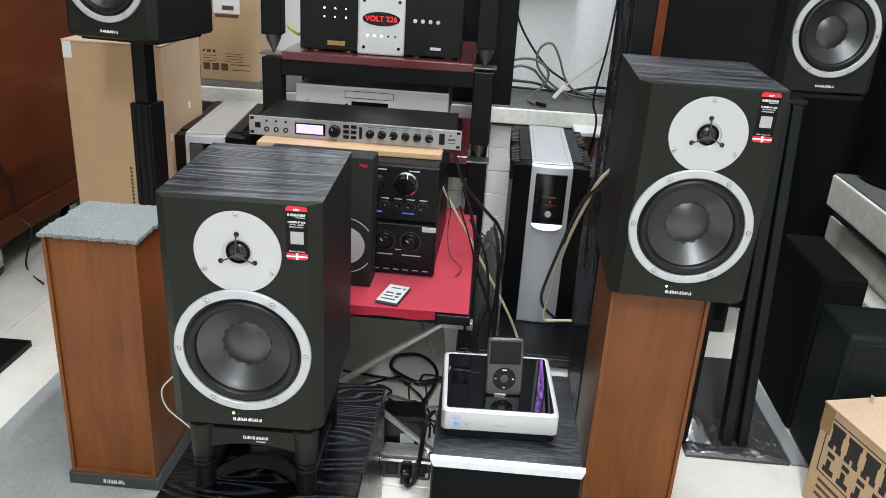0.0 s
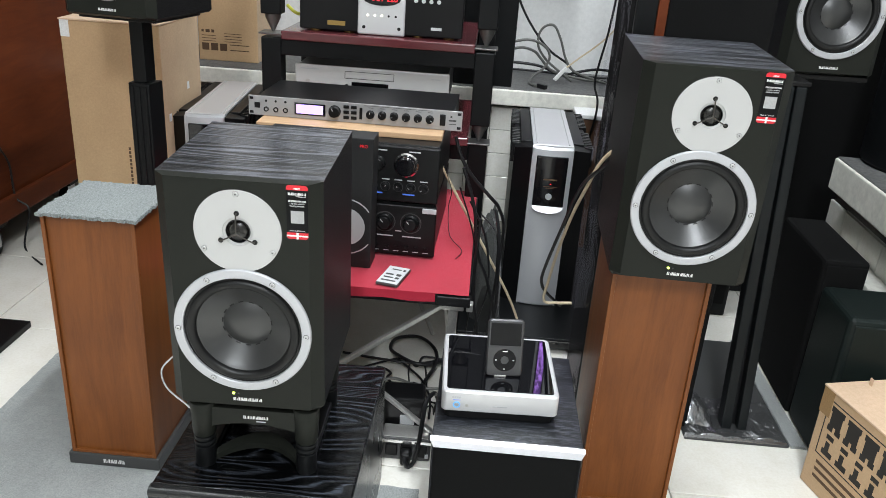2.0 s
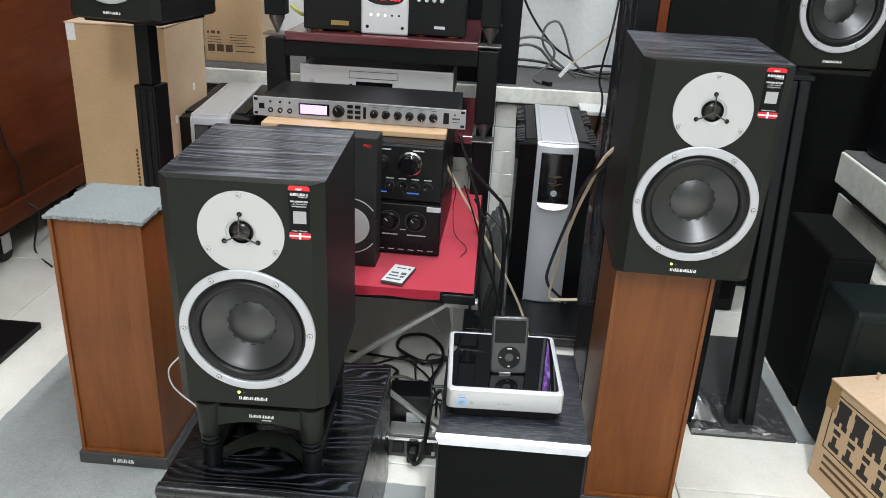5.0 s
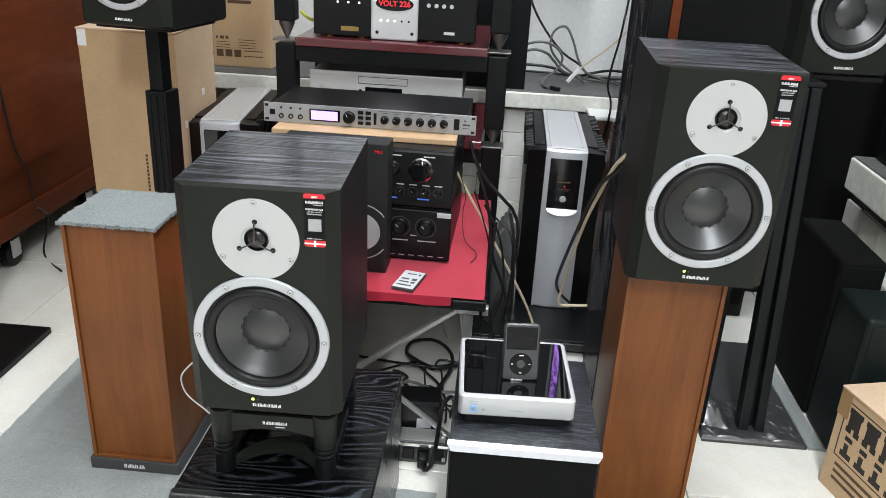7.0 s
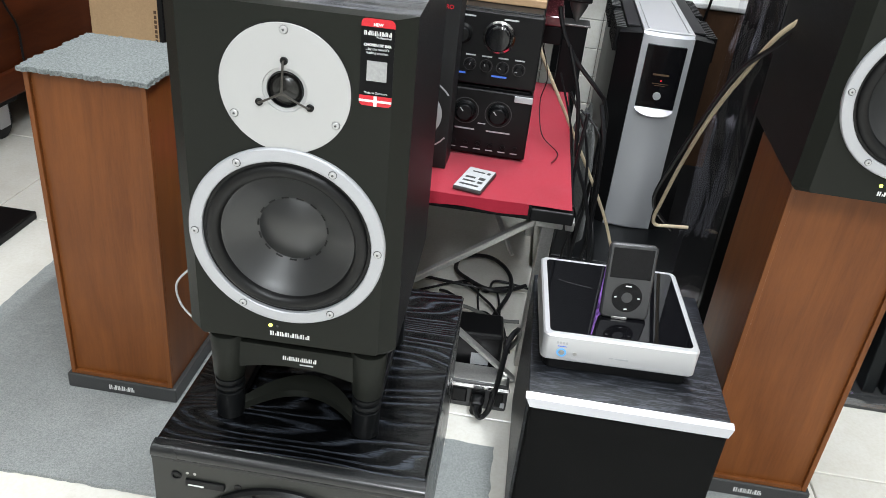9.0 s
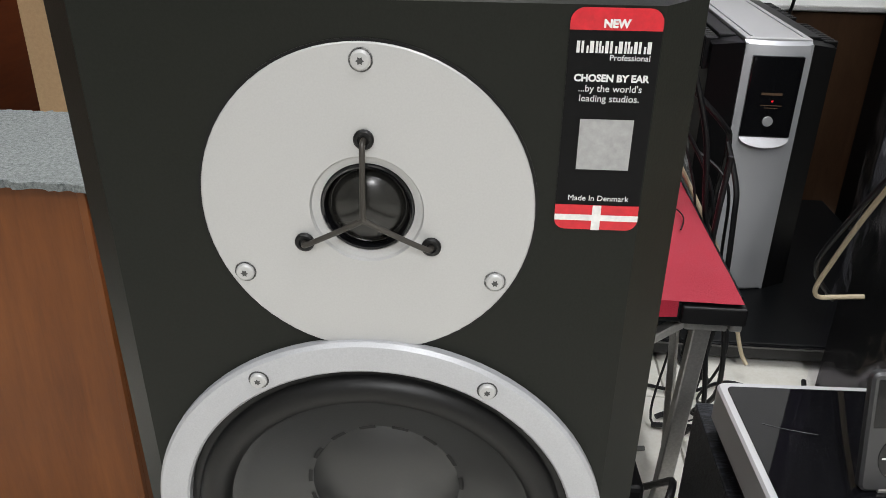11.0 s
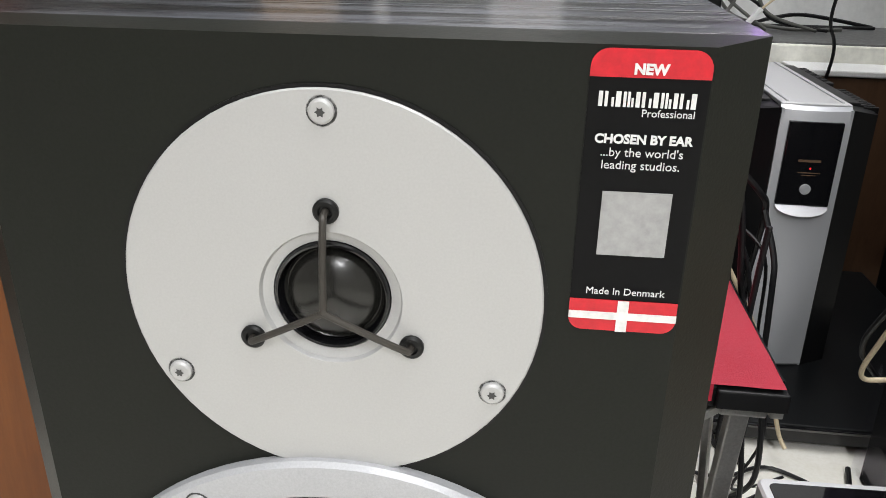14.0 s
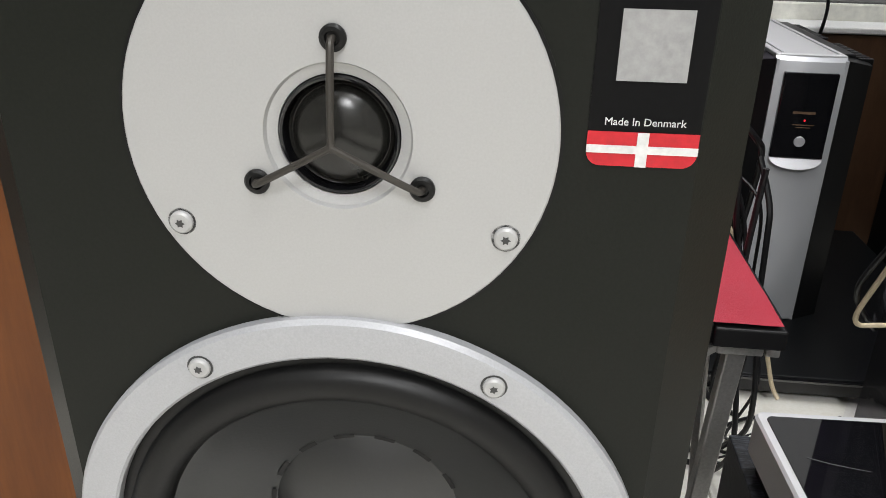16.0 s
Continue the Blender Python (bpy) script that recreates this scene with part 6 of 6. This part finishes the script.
cable([(0.03, 2.76, 0.655), (0.069, 2.76, 0.669), (0.123, 2.76, 0.684), (0.166, 2.76, 0.681), (0.201, 2.76, 0.660), (0.214, 2.76, 0.629), (0.197, 2.76, 0.593), (0.162, 2.74, 0.568), (0.150, 2.70, LZ), (0.170, 2.645, LZ)], 0.0045, M_GREY_CABLE, "grey cable with a plug on the ledge")
cable([(0.30, 2.78, LZ), (0.251, 2.78, 0.585), (0.203, 2.78, 0.621), (0.173, 2.78, 0.663), (0.172, 2.78, 0.706), (0.191, 2.78, 0.732), (0.220, 2.78, 0.734), (0.247, 2.78, 0.689), (0.272, 2.78, 0.626), (0.309, 2.78, 0.585), (0.42, 2.79, LZ)], 0.0042, M_GREY_CABLE, "grey cable looped on the ledge")
cable([(0.04, 2.82, 0.62), (0.073, 2.82, 0.636), (0.120, 2.82, 0.650), (0.166, 2.82, 0.638), (0.191, 2.82, 0.614), (0.238, 2.82, 0.575), (0.358, 2.83, LZ), (0.5, 2.85, LZ)], 0.0048, M_GREY_CABLE, "thick grey cable lying on the ledge")
cable([(0.06, 2.90, 0.585), (0.181, 2.90, 0.580), (0.276, 2.90, LZ), (0.33, 2.88, 0.57), (0.423, 2.90, 0.58), (0.6, 2.93, LZ)], 0.005, M_CABLE, "black cable lying on the ledge")
cable([(0.06, 2.93, LZ + 0.004), (0.2, 2.94, LZ), (0.33, 2.90, LZ), (0.6, 2.91, LZ)], 0.0042, M_CABLE, "black cable lying on the ledge")
lead = [(0.274, 2.74, 0.605), (0.313, 2.74, 0.640), (0.352, 2.74, 0.672), (0.397, 2.74, 0.715), (0.43, 2.74, 0.76)]
cable(lead, 0.003, M_CREAM_CABLE, "pale cable leaning on the ledge")
solo("plug", bar((0.236, 2.735, LZ + 0.008), (0.272, 2.74, 0.604), 0.014, 0.011), M_WHITE, Matrix(), "white mains plug on a pale cable", "plug")
cable([(0.37, 2.45, 1.0), (0.367, 2.45, 0.901), (0.355, 2.45, 0.759), (0.341, 2.45, 0.67), (0.336, 2.45, 0.605), (0.353, 2.45, 0.526), (0.33, 2.5, 0.3), (0.33, 2.52, 0.05)], 0.0035, M_CABLE, "black cable hanging in front of the ledge")
solo("plug", boxm(-0.008, 0.008, -0.02, 0.02, 0, 0.014, 0.003), M_CABLE, pose(0.19, 2.64, LEDGE_Z, 0, 0, 40), "small black mains plug on the ledge", "plug")
cable([(-0.46, 2.09, 0.594), (-0.446, 2.09, 0.606), (-0.425, 2.09, 0.618), (-0.404, 2.09, 0.617), (-0.388, 2.09, 0.607), (-0.383, 2.09, 0.595), (-0.38, 2.1, 0.56)], 0.0036, M_WHITE, "white cable looping over the rack processor")
cable([(-0.55, 2.2, 0.80), (-0.50, 2.12, 0.79), (-0.46, 2.10, 0.815), (-0.44, 2.15, 0.83)], 0.0045, M_YELLOW, "yellow cable beside the power conditioner")
cable([(-1.378, 2.074, 0.937), (-1.378, 2.094, 0.537), (-1.378, 2.116, 0.380), (-1.378, 2.159, 0.297), (-1.378, 2.167, 0.182), (-1.340, 2.165, 0.14), (-1.371, 2.164, 0.006), (-1.255, 2.051, 0.006)], 0.003, M_CABLE, "black cable hanging down the cabinet")
cable([(0.50, 1.92, 0.35), (0.53, 1.90, 0.25), (0.545, 1.88, 0.14), (0.52, 1.86, 0.08), (0.47, 1.88, 0.04)], 0.005, M_CABLE, "black cable hanging behind the wooden speaker")

# ---- wall tiles on the ledge front, then floor tiles ----
TW, TH, GAP = 0.078, 0.082, 0.002
bm = boxm(0, TW - GAP, -0.004, 0.004, 0, TH - GAP, 0.0008, 1)
tile_me = bpy.data.meshes.new("tile")
bm.to_mesh(tile_me)
bm.free()
tile_me.materials.append(M_WTILE)
for i in range(15):
    for j in range(5):
        o = new("tile", tile_me)
        o.parent = back_ledge
        o.location = (-0.36 + TW * i, 2.630, 0.072 + TH * j)
bm = boxm(0, 0.112, -0.004, 0.004, 0, 0.096, 0.0008, 1)
tile2 = bpy.data.meshes.new("tile")
bm.to_mesh(tile2)
bm.free()
tile2.materials.append(M_WTILE)
for i in range(9):
    for j in range(4):
        o = new("tile", tile2)
        o.parent = side_ledge
        o.matrix_local = pose(0.055, -0.4 + 0.114 * i, 0.012 + 0.098 * j, 0, 0, 90)
FT = 0.408
bm = boxm(0, FT - 0.003, 0, FT - 0.003, -0.012, 0.0, 0.0012, 1)
floor_tile = bpy.data.meshes.new("tile")
bm.to_mesh(floor_tile)
bm.free()
floor_tile.materials.append(M_TILE)
for i in range(12):
    for j in range(14):
        x, y = 0.434 - FT * 8 + FT * i, 1.29 - FT * 9 + FT * j
        if -2.95 < x < 1.74 and -2.55 < y < 2.6:
            o = new("tile", floor_tile)
            o.parent = floor
            o.location = (x + 0.0015, y + 0.0015, F)
